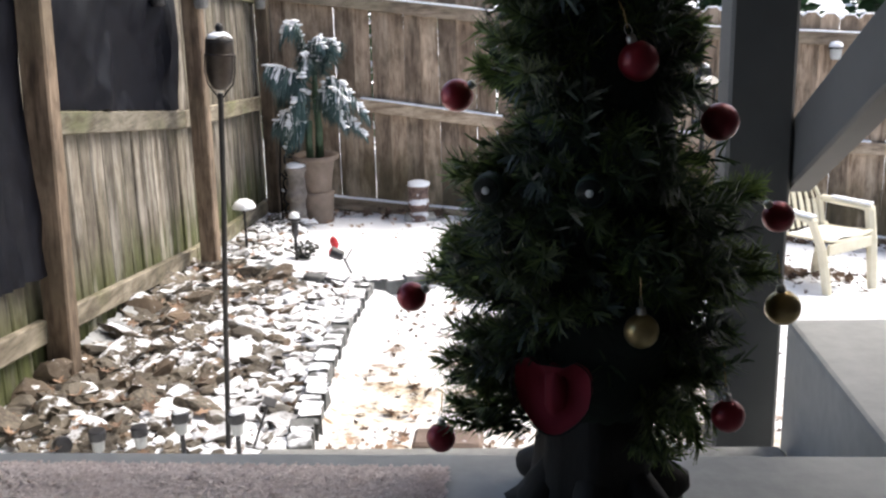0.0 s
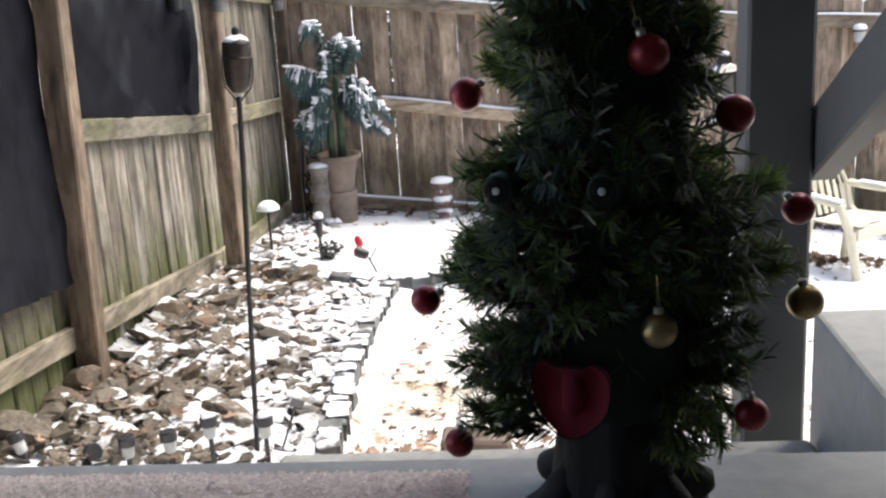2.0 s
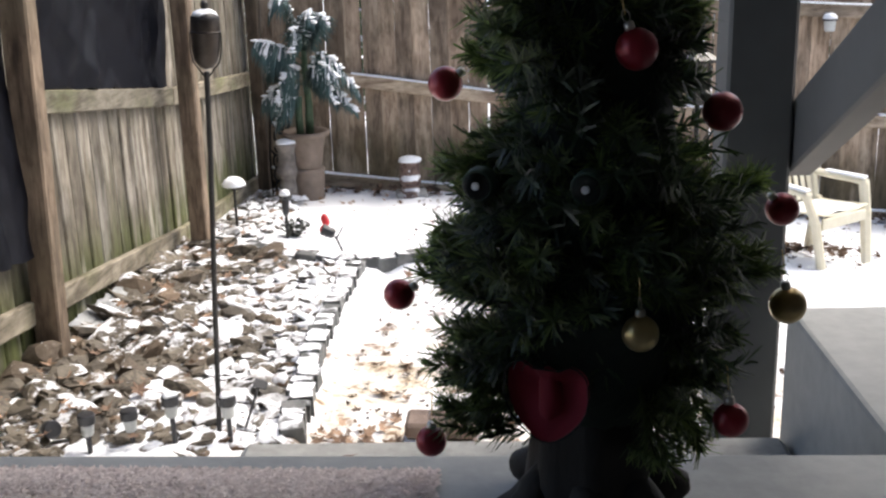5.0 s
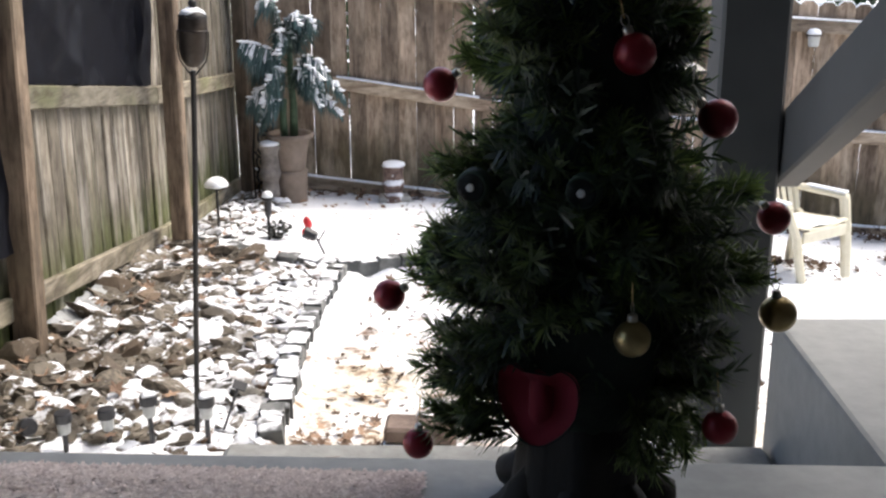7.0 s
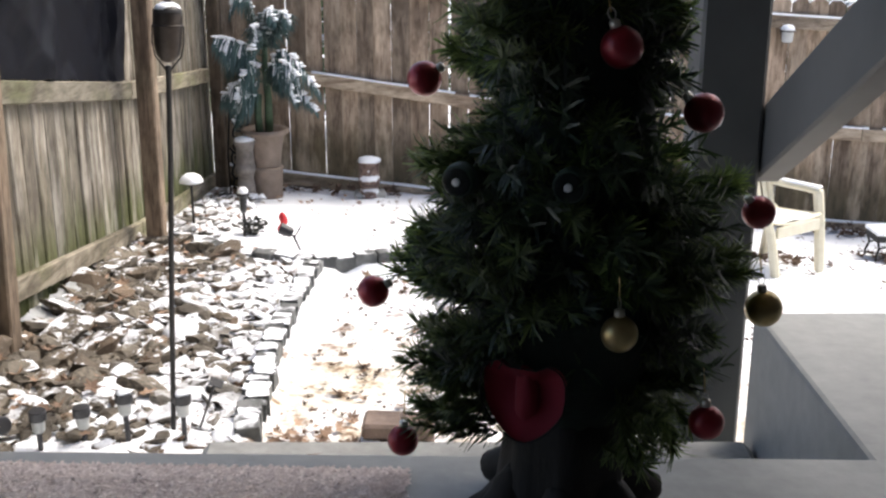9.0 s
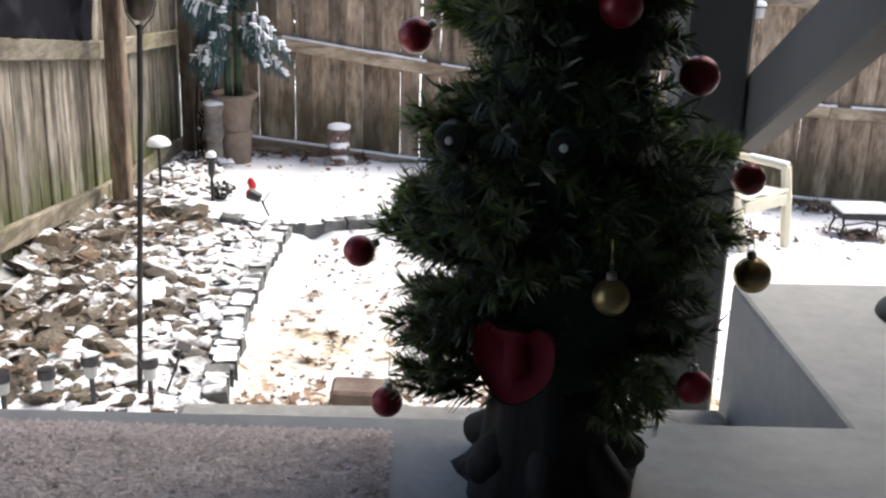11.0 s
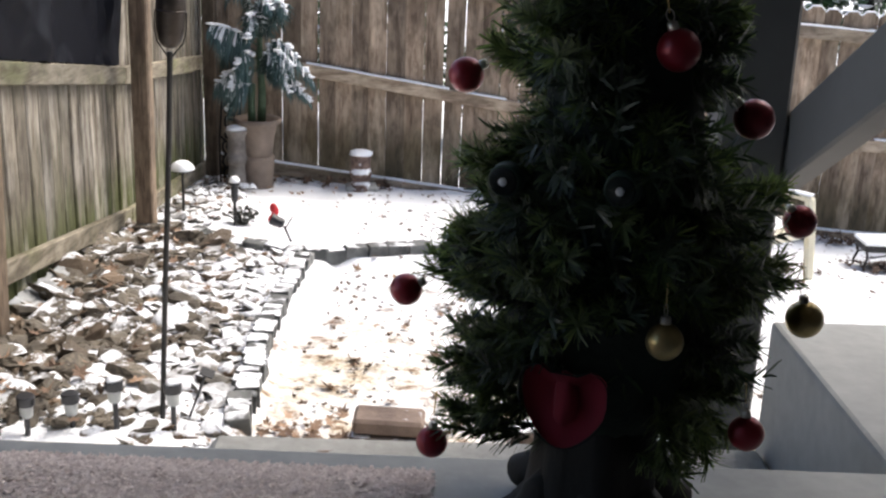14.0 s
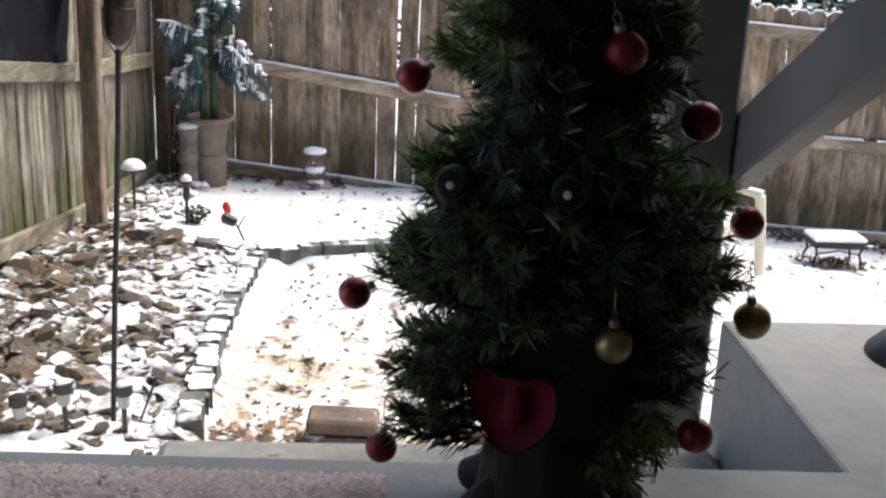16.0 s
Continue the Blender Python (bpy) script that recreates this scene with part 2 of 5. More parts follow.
LEAF.node_tree.nodes["Principled BSDF"].inputs["Roughness"].default_value = 0.8
PALM = needle_mat("palm_leaf", (0.014, 0.042, 0.042), (0.08, 0.14, 0.135))
PALM_STEM = plain("palm_stem", (0.02, 0.05, 0.025), (0.055, 0.095, 0.05), 40, 0.6, 0.3, stretch=(1, 1, 4))
CLAY = plain("weathered_terracotta", (0.15, 0.115, 0.092), (0.27, 0.215, 0.175), 14, 0.85, 0.4)
TIKI = plain("carved_grey_wood", (0.10, 0.085, 0.075), (0.28, 0.25, 0.225), 25, 0.8, 0.6)
TIKI_RED = snowy("carved_brown_resin", (0.10, 0.06, 0.05), (0.26, 0.18, 0.15), 0.80, 0.92, 22.0)
CHAIR = plain("cream_plastic", (0.62, 0.57, 0.42), (0.74, 0.69, 0.54), 18, 0.45, 0.08)
RED_CLOTH = plain("red_cloth", (0.42, 0.015, 0.02), (0.62, 0.04, 0.05), 30, 0.7, 0.2)
EVERGREEN = needle_mat("hedge_leaves", (0.015, 0.05, 0.02), (0.07, 0.15, 0.05))
SOIL = plain("dark_litter", (0.05, 0.033, 0.024), (0.14, 0.09, 0.06), 30, 0.9, 0.8)
RIBBED = plain("grey_ribbed_plastic", (0.10, 0.10, 0.10), (0.22, 0.22, 0.21), 30, 0.5, 0.1)
FROSTED = plain("frosted_plastic", (0.36, 0.37, 0.36), (0.52, 0.54, 0.53), 30, 0.35, 0.05)


# ---------- mesh tools ----------
class Mesh:
    """Collects vertices and faces of one part."""

    def __init__(self):
        self.v, self.f = [], []

    def add(self, verts, faces):
        n = len(self.v)
        self.v += [tuple(p) for p in verts]
        self.f += [tuple(i + n for i in face) for face in faces]
        return self

    def box(self, x, y, z, sx, sy, sz, turn=None, ch=0.004):
        """A chamfered box about its centre."""
        hx, hy, hz = sx / 2, sy / 2, sz / 2
        c = min(ch, hx * 0.6, hy * 0.6, hz * 0.6)
        verts, ids = [], {}
        for a in (-1, 1):
            for b in (-1, 1):
                for d in (-1, 1):
                    for k in range(3):
                        p = [a * hx, b * hy, d * hz]
                        for j in range(3):
                            if j != k:
                                p[j] -= (a, b, d)[j] * c
                        ids[a, b, d, k] = len(verts)
                        verts.append(Vector(p))
        faces = []
        for k in range(3):
            i, j = (k + 1) % 3, (k + 2) % 3
            for s in (-1, 1):
                ring = []
                for u, w in ((-1, -1), (1, -1), (1, 1), (-1, 1)):
                    key = [0, 0, 0]
                    key[k], key[i], key[j] = s, u, w
                    ring.append(ids[(*key, k)])
                faces.append(ring if s > 0 else ring[::-1])
            for u in (-1, 1):
                for w in (-1, 1):
                    lo, hi = [0, 0, 0], [0, 0, 0]
                    lo[k], lo[i], lo[j] = -1, u, w
                    hi[k], hi[i], hi[j] = 1, u, w
                    ring = [ids[(*lo, i)], ids[(*hi, i)], ids[(*hi, j)], ids[(*lo, j)]]
                    faces.append(ring if u * w > 0 else ring[::-1])
        for a in (-1, 1):
            for b in (-1, 1):
                for d in (-1, 1):
                    ring = [ids[a, b, d, k] for k in range(3)]
                    faces.append(ring if a * b * d > 0 else ring[::-1])
        m = Matrix.Translation((x, y, z)) @ (turn.to_4x4() if turn else Matrix())
        return self.add([m @ p for p in verts], faces)

    def lathe(self, profile, at=(0, 0, 0), seg=20, turn=None, wob=None):
        """Turns (radius, height) pairs round the upright axis."""
        m = Matrix.Translation(at) @ (turn.to_4x4() if turn else Matrix())
        verts, faces = [], []
        for r, z in profile:
            for i in range(seg):
                a = 2 * math.pi * i / seg
                k = wob(a, z) if wob else 1.0
                verts.append(m @ Vector((r * k * math.cos(a), r * k * math.sin(a), z)))
        for j in range(len(profile) - 1):
            for i in range(seg):
                n = (i + 1) % seg
                faces.append((j * seg + i, j * seg + n, (j + 1) * seg + n, (j + 1) * seg + i))
        faces.append(tuple(range(seg))[::-1])
        faces.append(tuple((len(profile) - 1) * seg + i for i in range(seg)))
        return self.add(verts, faces)

    def tube(self, pts, radii, seg=8):
        pts = [Vector(p) for p in pts]
        radii = radii if isinstance(radii, (list, tuple)) else [radii] * len(pts)
        verts, faces = [], []
        for i, p in enumerate(pts):
            d = (pts[min(i + 1, len(pts) - 1)] - pts[max(i - 1, 0)]).normalized()
            u = d.orthogonal().normalized() if i == 0 else (u - d * u.dot(d)).normalized()
            w = d.cross(u)
            for k in range(seg):
                a = 2 * math.pi * k / seg
                verts.append(p + radii[i] * (math.cos(a) * u + math.sin(a) * w))
        for i in range(len(pts) - 1):
            for k in range(seg):
                n = (k + 1) % seg
                faces.append((i * seg + k, i * seg + n, (i + 1) * seg + n, (i + 1) * seg + k))
        faces.append(tuple(range(seg))[::-1])
        faces.append(tuple((len(pts) - 1) * seg + k for k in range(seg)))
        return self.add(verts, faces)

    def ball(self, at, r, sx=1, sy=1, sz=1, seg=20, rings=12):
        prof = [(max(math.sin(math.pi * k / rings), 0.001), -math.cos(math.pi * k / rings)) for k in range(rings + 1)]
        return self.lathe([(q * r, z * r) for q, z in prof], at, seg, Matrix.Diagonal((sx, sy, sz)))

    def blob(self, at, sx, sy, sz, rough=0.25, seed=0, turn=None, level=2):
        bm = bmesh.new()
        bmesh.ops.create_icosphere(bm, subdivisions=level, radius=1)
        off = Vector((seed * 3.1, seed * 1.7, seed * 2.3))
        m = Matrix.Translation(at) @ (turn.to_4x4() if turn else Matrix()) @ Matrix.Diagonal((sx, sy, sz, 1))
        bm.verts.ensure_lookup_table()
        pts = [m @ (v.co * (1 + rough * noise.noise(v.co * 1.3 + off))) for v in bm.verts]
        self.add(pts, [[v.index for v in f.verts] for f in bm.faces])
        bm.free()
        return self

    def data(self, name, material, smooth=False):
        me = bpy.data.meshes.new(name)
        me.from_pydata(self.v, [], self.f)
        me.materials.append(material)
        if smooth:
            me.polygons.foreach_set("use_smooth", [True] * len(me.polygons))
        me.update()
        return me


def part(name, mesh, material, parent=None, label="", smooth=False, at=None):
    """Links a Mesh as one object under a thing or part."""
    ob = new(name, mesh if isinstance(mesh, bpy.types.Mesh) else mesh.data(name, material, smooth))
    if at is not None:
        ob.matrix_basis = at
    if parent is not None:
        ob.parent = parent
    return tagged(ob, label)


def thing(name, label, category, at=(0, 0, 0), turn=0.0, group="", kind="", m=None):
    ob = new(name)
    ob.empty_display_size = 0.05
    ob.matrix_basis = m if m is not None else pose(*at, 0, 0, turn)
    return tagged(ob, label, category, group, kind)


def solo(name, mesh, material, label, category, kind="", at=(0, 0, 0), smooth=False, group=""):
    ob = part(name, mesh, material, None, "", smooth, pose(*at))
    return tagged(ob, label, category, group, kind)


def rot(rx=0, ry=0, rz=0):
    return Euler((radians(rx), radians(ry), radians(rz))).to_matrix()


def ground_z(x, y):
    """Height of the yard: it falls away from the porch and to the side."""
    yy = min(max(y, 3.0), 16.0)
    z = 0.12 - 0.057 * (min(yy, 6.5) - 4.4) - 0.08 * max(yy - 6.5, 0) * (1 if yy < 10 else 10 / yy)
    z += -0.02 * (x + 1.75) if x < 0 else -0.035 - 0.09 * min(x, 4) - 0.03 * max(min(x, 12) - 4, 0)
    return z


def between(x, knots):
    """Straight lines through (x, value) knots."""
    return float(np.interp(x, [k[0] for k in knots], [k[1] for k in knots]))


# ---------- porch ----------
DECK = 1.40


def turned_box(x0, y0, x1, y1, z, high, ch=0.006):
    """A block in the porch's own axes, which lean two degrees; its corner is at (0.515, 1.02)."""
    m = Matrix.Translation((0.515, 1.02, 0)) @ pose(0, 0, 0, 0, 0, 2.0)
    c = m @ Vector(((x0 + x1) / 2, (y0 + y1) / 2, z))
    return Mesh().box(*c, x1 - x0, y1 - y0, high, rot(0, 0, 2.0), ch)


def porch():
    """One slab, its right half reaching further into the yard."""
    m, lay = Mesh(), Matrix.Translation((0.515, 1.02, 0)) @ pose(0, 0, 0, 0, 0, 2.0)
    ring = [(-2.6, -2.5), (2.9, -2.5), (2.9, 0.445), (0.0, 0.445), (0.0, 0.0), (-2.6, 0.06)]
    m.v = [tuple(lay @ Vector((x, y, z))) for z in (DECK - 1.5, DECK) for x, y in ring]
    m.f = [(5, 4, 3, 2, 1, 0), (6, 7, 8, 9, 10, 11)] + [(i, (i + 1) % 6, (i + 1) % 6 + 6, i + 6) for i in range(6)]
    ob = solo("porch_slab", m, CONCRETE, "grey painted concrete porch floor with a deeper landing", "floor", "structure")
    worn = ob.modifiers.new("worn_edge", "BEVEL")
    worn.width, worn.segments = 0.007, 2


porch()
solo("porch_step", turned_box(-0.79, 0.024, -0.004, 0.405, 0.66, 1.12, 0.012), STEP_STONE, "bare concrete step below the porch edge", "step", "structure")
solo("wall_house", Mesh().box(0.4, -1.62, 2.5, 5.6, 0.2, 2.4), HOUSE, "plain dark house wall behind the porch", "wall", "structure")
# Both side walls are unseen, added to keep side light off the porch.
solo("wall_side", Mesh().box(1.75, 0.2, 2.45, 0.2, 3.4, 2.3), HOUSE, "unseen dark side wall added to cut light on the porch", "wall", "structure")
solo("wall_side", Mesh().box(-1.95, -1.05, 2.5, 0.2, 0.9, 2.4), HOUSE, "unseen dark side wall added to cut light on the porch", "wall", "structure")
solo("ceiling", Mesh().box(0.55, 0.16, 3.50, 5.6, 3.72, 0.12), CEIL, "dark boarded porch ceiling", "ceiling", "structure")

post = thing("porch_post", "square grey painted wooden porch post", "post", (0.460, 1.578, 0))
part("shaft", Mesh().box(0, 0, 1.865, 0.096, 0.096, 3.15, ch=0.005), PAINT, post)
brace = thing("sloping_rail", "grey painted timber rail sloping up from the post", "rail", (0.531, 0.65, 2.082))
part("board", Mesh().box(0, 0, 0, 0.041, 2.124, 0.096, rot(-26.57), 0.004), PAINT, brace)


# ---------- yard ----------
def yard():
    m = Mesh()
    xs = sorted({*np.linspace(-1.95, 4.0, 110).round(4), *np.linspace(4.2, 14, 24).round(3), *np.linspace(-14, -2.1, 16).round(3), -400, -120, -40, 40, 120, 400})
    ys = sorted({*np.linspace(3.0, 9.0, 120).round(4), *np.linspace(9.2, 24, 22).round(3), *np.linspace(-6, 2.9, 10).round(3), -400, -80, -20, 40, 90, 200, 600})
    for y in ys:
        for x in xs:
            z = ground_z(x, y)
            if -0.72 < x < 3.0 and y < 6.0:
                z -= 0.05 * min(1, (x + 0.72) / 0.08)
            if x < -0.8 and 3.2 < y < 6.4:
                heap = noise.noise(Vector((x * 9, y * 9, 5))) + 0.5 * noise.noise(Vector((x * 21, y * 21, 2)))
                z += (0.004 + 0.028 * heap) * min(1, (-0.8 - x) / 0.1) * min(1, max(0, (x + 1.75) / 0.5))
            z += 0.03 * noise.noise(Vector((x * 1.7, y * 1.7, 0))) + 0.012 * noise.noise(Vector((x * 7, y * 7, 3)))
            m.v.append((x, y, z))
    w = len(xs)
    for j in range(len(ys) - 1):
        for i in range(w - 1):
            m.f.append((j * w + i, j * w + i + 1, (j + 1) * w + i + 1, (j + 1) * w + i))
    return m


solo("ground", yard(), GROUND, "yard under thin wet snow with straw showing", "ground", "structure", smooth=True)


# ---------- fences ----------
def fence_face(y):
    return -1.885


L_MID = [(1.9, 1.62), (4.3, 1.30), (4.65, 1.248), (6.37, 0.983), (6.95, 0.918), (8.5, 0.78)]
L_LOW = [(1.9, 0.72), (3.2, 0.554), (4.23, 0.42), (4.61, 0.374), (6.5, 0.116), (7.1, 0.097), (8.5, -0.04)]
L_TOP = [(1.9, 2.40), (4.3, 2.10), (6.4, 1.80), (7.18, 1.72), (8.5, 1.587)]
B_MID = [(-1.9, 0.86), (0.6, 0.50), (3.05, 0.345), (5.5, 0.23), (10.4, 0.05)]
B_LOW = [(-1.9, 0.03), (0.6, -0.25), (3.05, -0.40), (5.5, -0.49), (10.4, -0.65)]
B_TOP = [(-1.9, 1.62), (0.6, 1.305), (3.05, 1.155), (5.5, 1.05), (10.4, 0.9)]
BACK_Y = 8.5


def sloped(mesh, a, b, wide, high, material_axis):
    """A rail from a to b (its top edge's middle), with its breadth and height."""
    a, b = Vector(a), Vector(b)
    d = b - a
    turn = rot(math.degrees(math.atan2(d.z, d.xy.length))).to_4x4() if material_axis == "y" else rot(0, -math.degrees(math.atan2(d.z, d.xy.length))).to_4x4()
    yaw = math.degrees(math.atan2(-d.x, d.y)) if material_axis == "y" else math.degrees(math.atan2(d.y, d.x))
    turn = (rot(0, 0, yaw).to_4x4() @ turn).to_3x3()
    c = (a + b) / 2 - Vector((0, 0, high / 2))
    size = (wide, d.length, high) if material_axis == "y" else (d.length, wide, high)
    return mesh.box(*c, *size, turn, 0.006)


def left_fence():
    f = thing("wooden_fence", "weathered greyish wooden privacy fence with green algae", "fence", (0, 0, 0))
    rng = random.Random(4)
    for x, y, wide, lean in ((-1.86, 1.95, 0.1, 0.5), (-1.884, 4.30, 0.115, 1.8), (-1.782, 6.25, 0.1, 0.4)):
        z0, top = ground_z(-1.8, y) - 0.2, between(y, L_TOP) + 0.05
        m = Mesh().box(0, 0, (top - z0) / 2, wide, 0.1, top - z0, ch=0.008)
        part("post", m, POST_WOOD, f, at=pose(x - 0.007 * lean, y, z0, 0, lean, rng.uniform(-2, 2)))
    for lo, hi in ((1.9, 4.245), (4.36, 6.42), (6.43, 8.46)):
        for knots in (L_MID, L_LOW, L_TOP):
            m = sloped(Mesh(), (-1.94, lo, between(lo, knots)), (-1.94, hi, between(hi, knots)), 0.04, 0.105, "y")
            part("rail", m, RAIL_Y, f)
    y = 1.9
    while y < 8.5:
        wdt = rng.uniform(0.125, 0.145)
        top, low = between(y, L_TOP) + rng.uniform(0.10, 0.13), ground_z(-1.85, y) + rng.uniform(-0.06, 0.02)
        m = Mesh().box(0, 0, (top - low) / 2, 0.024, wdt, top - low, ch=0.009)
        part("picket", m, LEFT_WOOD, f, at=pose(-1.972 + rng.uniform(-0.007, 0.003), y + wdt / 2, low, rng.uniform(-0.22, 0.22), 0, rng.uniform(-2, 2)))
        y += wdt + rng.choice((0.004, 0.007, 0.010, 0.012))


def back_fence():
    f = thing("wooden_fence", "brown weathered wooden fence with snow along its rails", "fence", (0, 0, 0))
    rng = random.Random(9)
    for x in (-1.93, 1.15, 4.15, 6.6, 9.0, 10.3):
        z0, top = ground_z(x, BACK_Y) - 0.2, between(x, B_TOP) + 0.06
        m = Mesh().box(0, 0, (top - z0) / 2, 0.095, 0.095, top - z0, ch=0.008)
        part("post", m, POST_WOOD, f, at=pose(x if x > 0 else x + 0.055, BACK_Y + 0.1 if x > 0 else BACK_Y - 0.1, z0, 0, 0, rng.uniform(-2, 2)))
    xs = [-1.93, 0.6, 3.05, 5.5, 7.95, 10.3]
    for a, b in zip(xs, xs[1:]):
        for knots in (B_MID, B_LOW, B_TOP):
            p, q = (a + 0.001, BACK_Y - 0.03, between(a, knots)), (b - 0.001, BACK_Y - 0.03, between(b, knots))
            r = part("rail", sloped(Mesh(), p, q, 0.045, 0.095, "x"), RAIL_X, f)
            cap = Mesh()
            n = 46
            for i in range(n):
                t0, t1 = i / n, (i + 1) / n
                deep = 0.014 + 0.008 * noise.noise(Vector((a + t0 * 9, between(a, knots), 1)))
                if knots is B_MID and noise.noise(Vector((a * 3 + t0 * 11, 2, 5))) > 0.33:
                    continue
                pa, pb = Vector(p).lerp(Vector(q), t0), Vector(p).lerp(Vector(q), t1)
                sloped(cap, pa + Vector((0, 0, deep - 0.001)), pb + Vector((0, 0, deep - 0.001)), 0.044 + 0.006 * noise.noise(pa * 5), deep, "x")
            tagged(part("snow_ridge", cap, SNOW, r, "thin ridge of white snow"), kind="stuff")
    x = -1.9
    while x < 10.2:
        wdt = rng.uniform(0.128, 0.146)
        top, low = between(x, B_TOP) + 0.13 + rng.uniform(-0.008, 0.008), ground_z(x, BACK_Y) + rng.uniform(-0.05, 0.01)
        h, e = top - low, wdt * 0.28
        m = Mesh()
        outline = [(-wdt / 2, 0), (wdt / 2, 0), (wdt / 2, h - e), (wdt / 2 - e * 0.45, h - e * 0.25), (wdt / 2 - e, h), (-wdt / 2 + e, h), (-wdt / 2 + e * 0.45, h - e * 0.25), (-wdt / 2, h - e)]
        k = len(outline)
        m.add([(u, -0.008, z) for u, z in outline] + [(u, 0.008, z) for u, z in outline],
              [tuple(range(k)), tuple(range(2 * k - 1, k - 1, -1))] + [(i + k, (i + 1) % k + k, (i + 1) % k, i) for i in range(k)])
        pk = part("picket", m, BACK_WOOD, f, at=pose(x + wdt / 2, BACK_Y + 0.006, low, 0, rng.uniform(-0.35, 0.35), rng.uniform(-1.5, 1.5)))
        s = Mesh().box(0, 0, h + 0.004, wdt - 2 * e + 0.016, 0.02, 0.016, ch=0.006)
        for sd in (-1, 1):
            s.box(sd * (wdt / 2 - e * 0.5), 0, h - e * 0.36, e * 1.05, 0.019, 0.012, rot(0, sd * 42), 0.004)
        part("snow_cap", s, SNOW, pk)
        x += wdt + rng.choice((-0.003, 0.001, 0.003, 0.004, 0.005, 0.007))


left_fence()
back_fence()


def sheet(name, label, corners, sag, seed, plane):
    """Cloth pinned to the fence: a grid over four corners (y, z) with folds."""
    n, mz = 60, 50
    m = Mesh()
    (y0, z0), (y1, z1), (y2, z2), (y3, z3) = corners
    rng = random.Random(seed)
    for layer in (0, 1):
        for j in range(mz + 1):
            for i in range(n + 1):
                u, w = i / n, j / mz
                y = (1 - w) * ((1 - u) * y0 + u * y1) + w * ((1 - u) * y3 + u * y2)
                z = (1 - w) * ((1 - u) * z0 + u * z1) + w * ((1 - u) * z3 + u * z2)
                if j == 0:
                    z += 0.012 * noise.noise(Vector((y * 9, seed, 0)))
                fold = noise.noise(Vector((y * 2.2 + z * 1.6, z * 1.3, seed))) * sag + sag * 0.5 * noise.noise(Vector((y * 7 - z * 4, z * 3, seed + 4)))
                fold += sag * 1.3 * math.exp(-((u - 0.84) / 0.08) ** 2) * noise.noise(Vector((z * 3.5, y * 22, seed))) * 1.6
                crease = abs(noise.noise(Vector((y * 1.6 + z * 1.9, z * 0.7 - y * 0.5, seed + 9)))) * 1.6
                fold += sag * (0.55 - crease) * 0.9
                m.v.append((plane + max(fold, -0.003) - 0.002 * layer, y, z))
    k = (n + 1) * (mz + 1)
    for j in range(mz):
        for i in range(n):
            a = j * (n + 1) + i
            m.f.append((a, a + 1, a + n + 2, a + n + 1))
            m.f.append((a + k, a + k + n + 1, a + k + n + 2, a + k + 1))
    solo(name, m, FABRIC, label, "tarp", smooth=True, group="sheets on the fence")


sheet("fabric_sheet", "black weed-barrier fabric sheet pinned on the fence", [(4.42, 1.288), (6.40, 0.985), (6.42, 1.84), (4.42, 2.12)], 0.045, 3, -1.945)
sheet("fabric_sheet", "large black fabric sheet hanging low on the fence", [(1.95, 0.90), (4.262, 0.612), (4.262, 2.12), (1.95, 2.4)], 0.03, 8, -1.912)


# ---------- carpet on the porch ----------
mat_ob = thing("carpet_mat", "offcut of beige shaggy carpet lying on the porch", "carpet")
rug = Mesh()
nx, ny = 150, 46
for layer in (0, 1):
    for j in range(ny + 1):
        for i in range(nx + 1):
            x, y = -1.9 + 1.932 * i / nx, 0.05 + 0.922 * j / ny
            edge = min(min(i, nx - i) / 3, min(j, ny - j) / 2, 1.0)
            x += 0.005 * noise.noise(Vector((y * 18, 0, 4))) * (1 if i == nx else 0)
            z = DECK + 0.002 + (0.010 * edge + 0.002 * noise.noise(Vector((x * 40, y * 40, 0))) * edge if layer == 0 else -0.001)
            rug.v.append((x, y, z))
k = (nx + 1) * (ny + 1)
for j in range(ny):
    for i in range(nx):
        a = j * (nx + 1) + i
        rug.f.append((a, a + 1, a + nx + 2, a + nx + 1))
        rug.f.append((a + k, a + k + nx + 1, a + k + nx + 2, a + k + 1))
part("backing", rug, CARPET, mat_ob, smooth=True)
pile = Mesh()
rng = random.Random(11)
for i in range(52000):
    x, y = rng.uniform(-0.68, 0.033), 0.973 - 0.30 * rng.random()
    a, lean, hgt, w = rng.uniform(0, 6.283), rng.uniform(0.002, 0.008), rng.uniform(0.0006, 0.0022) + 0.0013 * max(0, noise.noise(Vector((x * 75, y * 60, 2)))), rng.uniform(0.0013, 0.0030)
    z = DECK + 0.0015 + 0.010 * min((0.032 - x) / 0.0386, (0.972 - y) / 0.04, 1.0)
    ca, sa = math.cos(a), math.sin(a)
    pile.add([(x - sa * w, y + ca * w, z), (x + sa * w, y - ca * w, z), (x + ca * lean + sa * w * 0.6, y + sa * lean - ca * w * 0.6, z + hgt), (x + ca * lean - sa * w * 0.6, y + sa * lean + ca * w * 0.6, z + hgt)], [(0, 1, 2, 3)])
tagged(part("pile", pile, PILE, mat_ob), kind="stuff")


# ---------- artificial tree ----------
TX, TY = 0.185, 0.90
RADIUS = [(1.44, 0.05), (1.475, 0.086), (1.515, 0.118), (1.57, 0.127), (1.655, 0.130), (1.70, 0.116), (1.745, 0.102), (1.79, 0.080), (1.84, 0.073), (1.90, 0.072), (2.00, 0.055), (2.10, 0.02)]


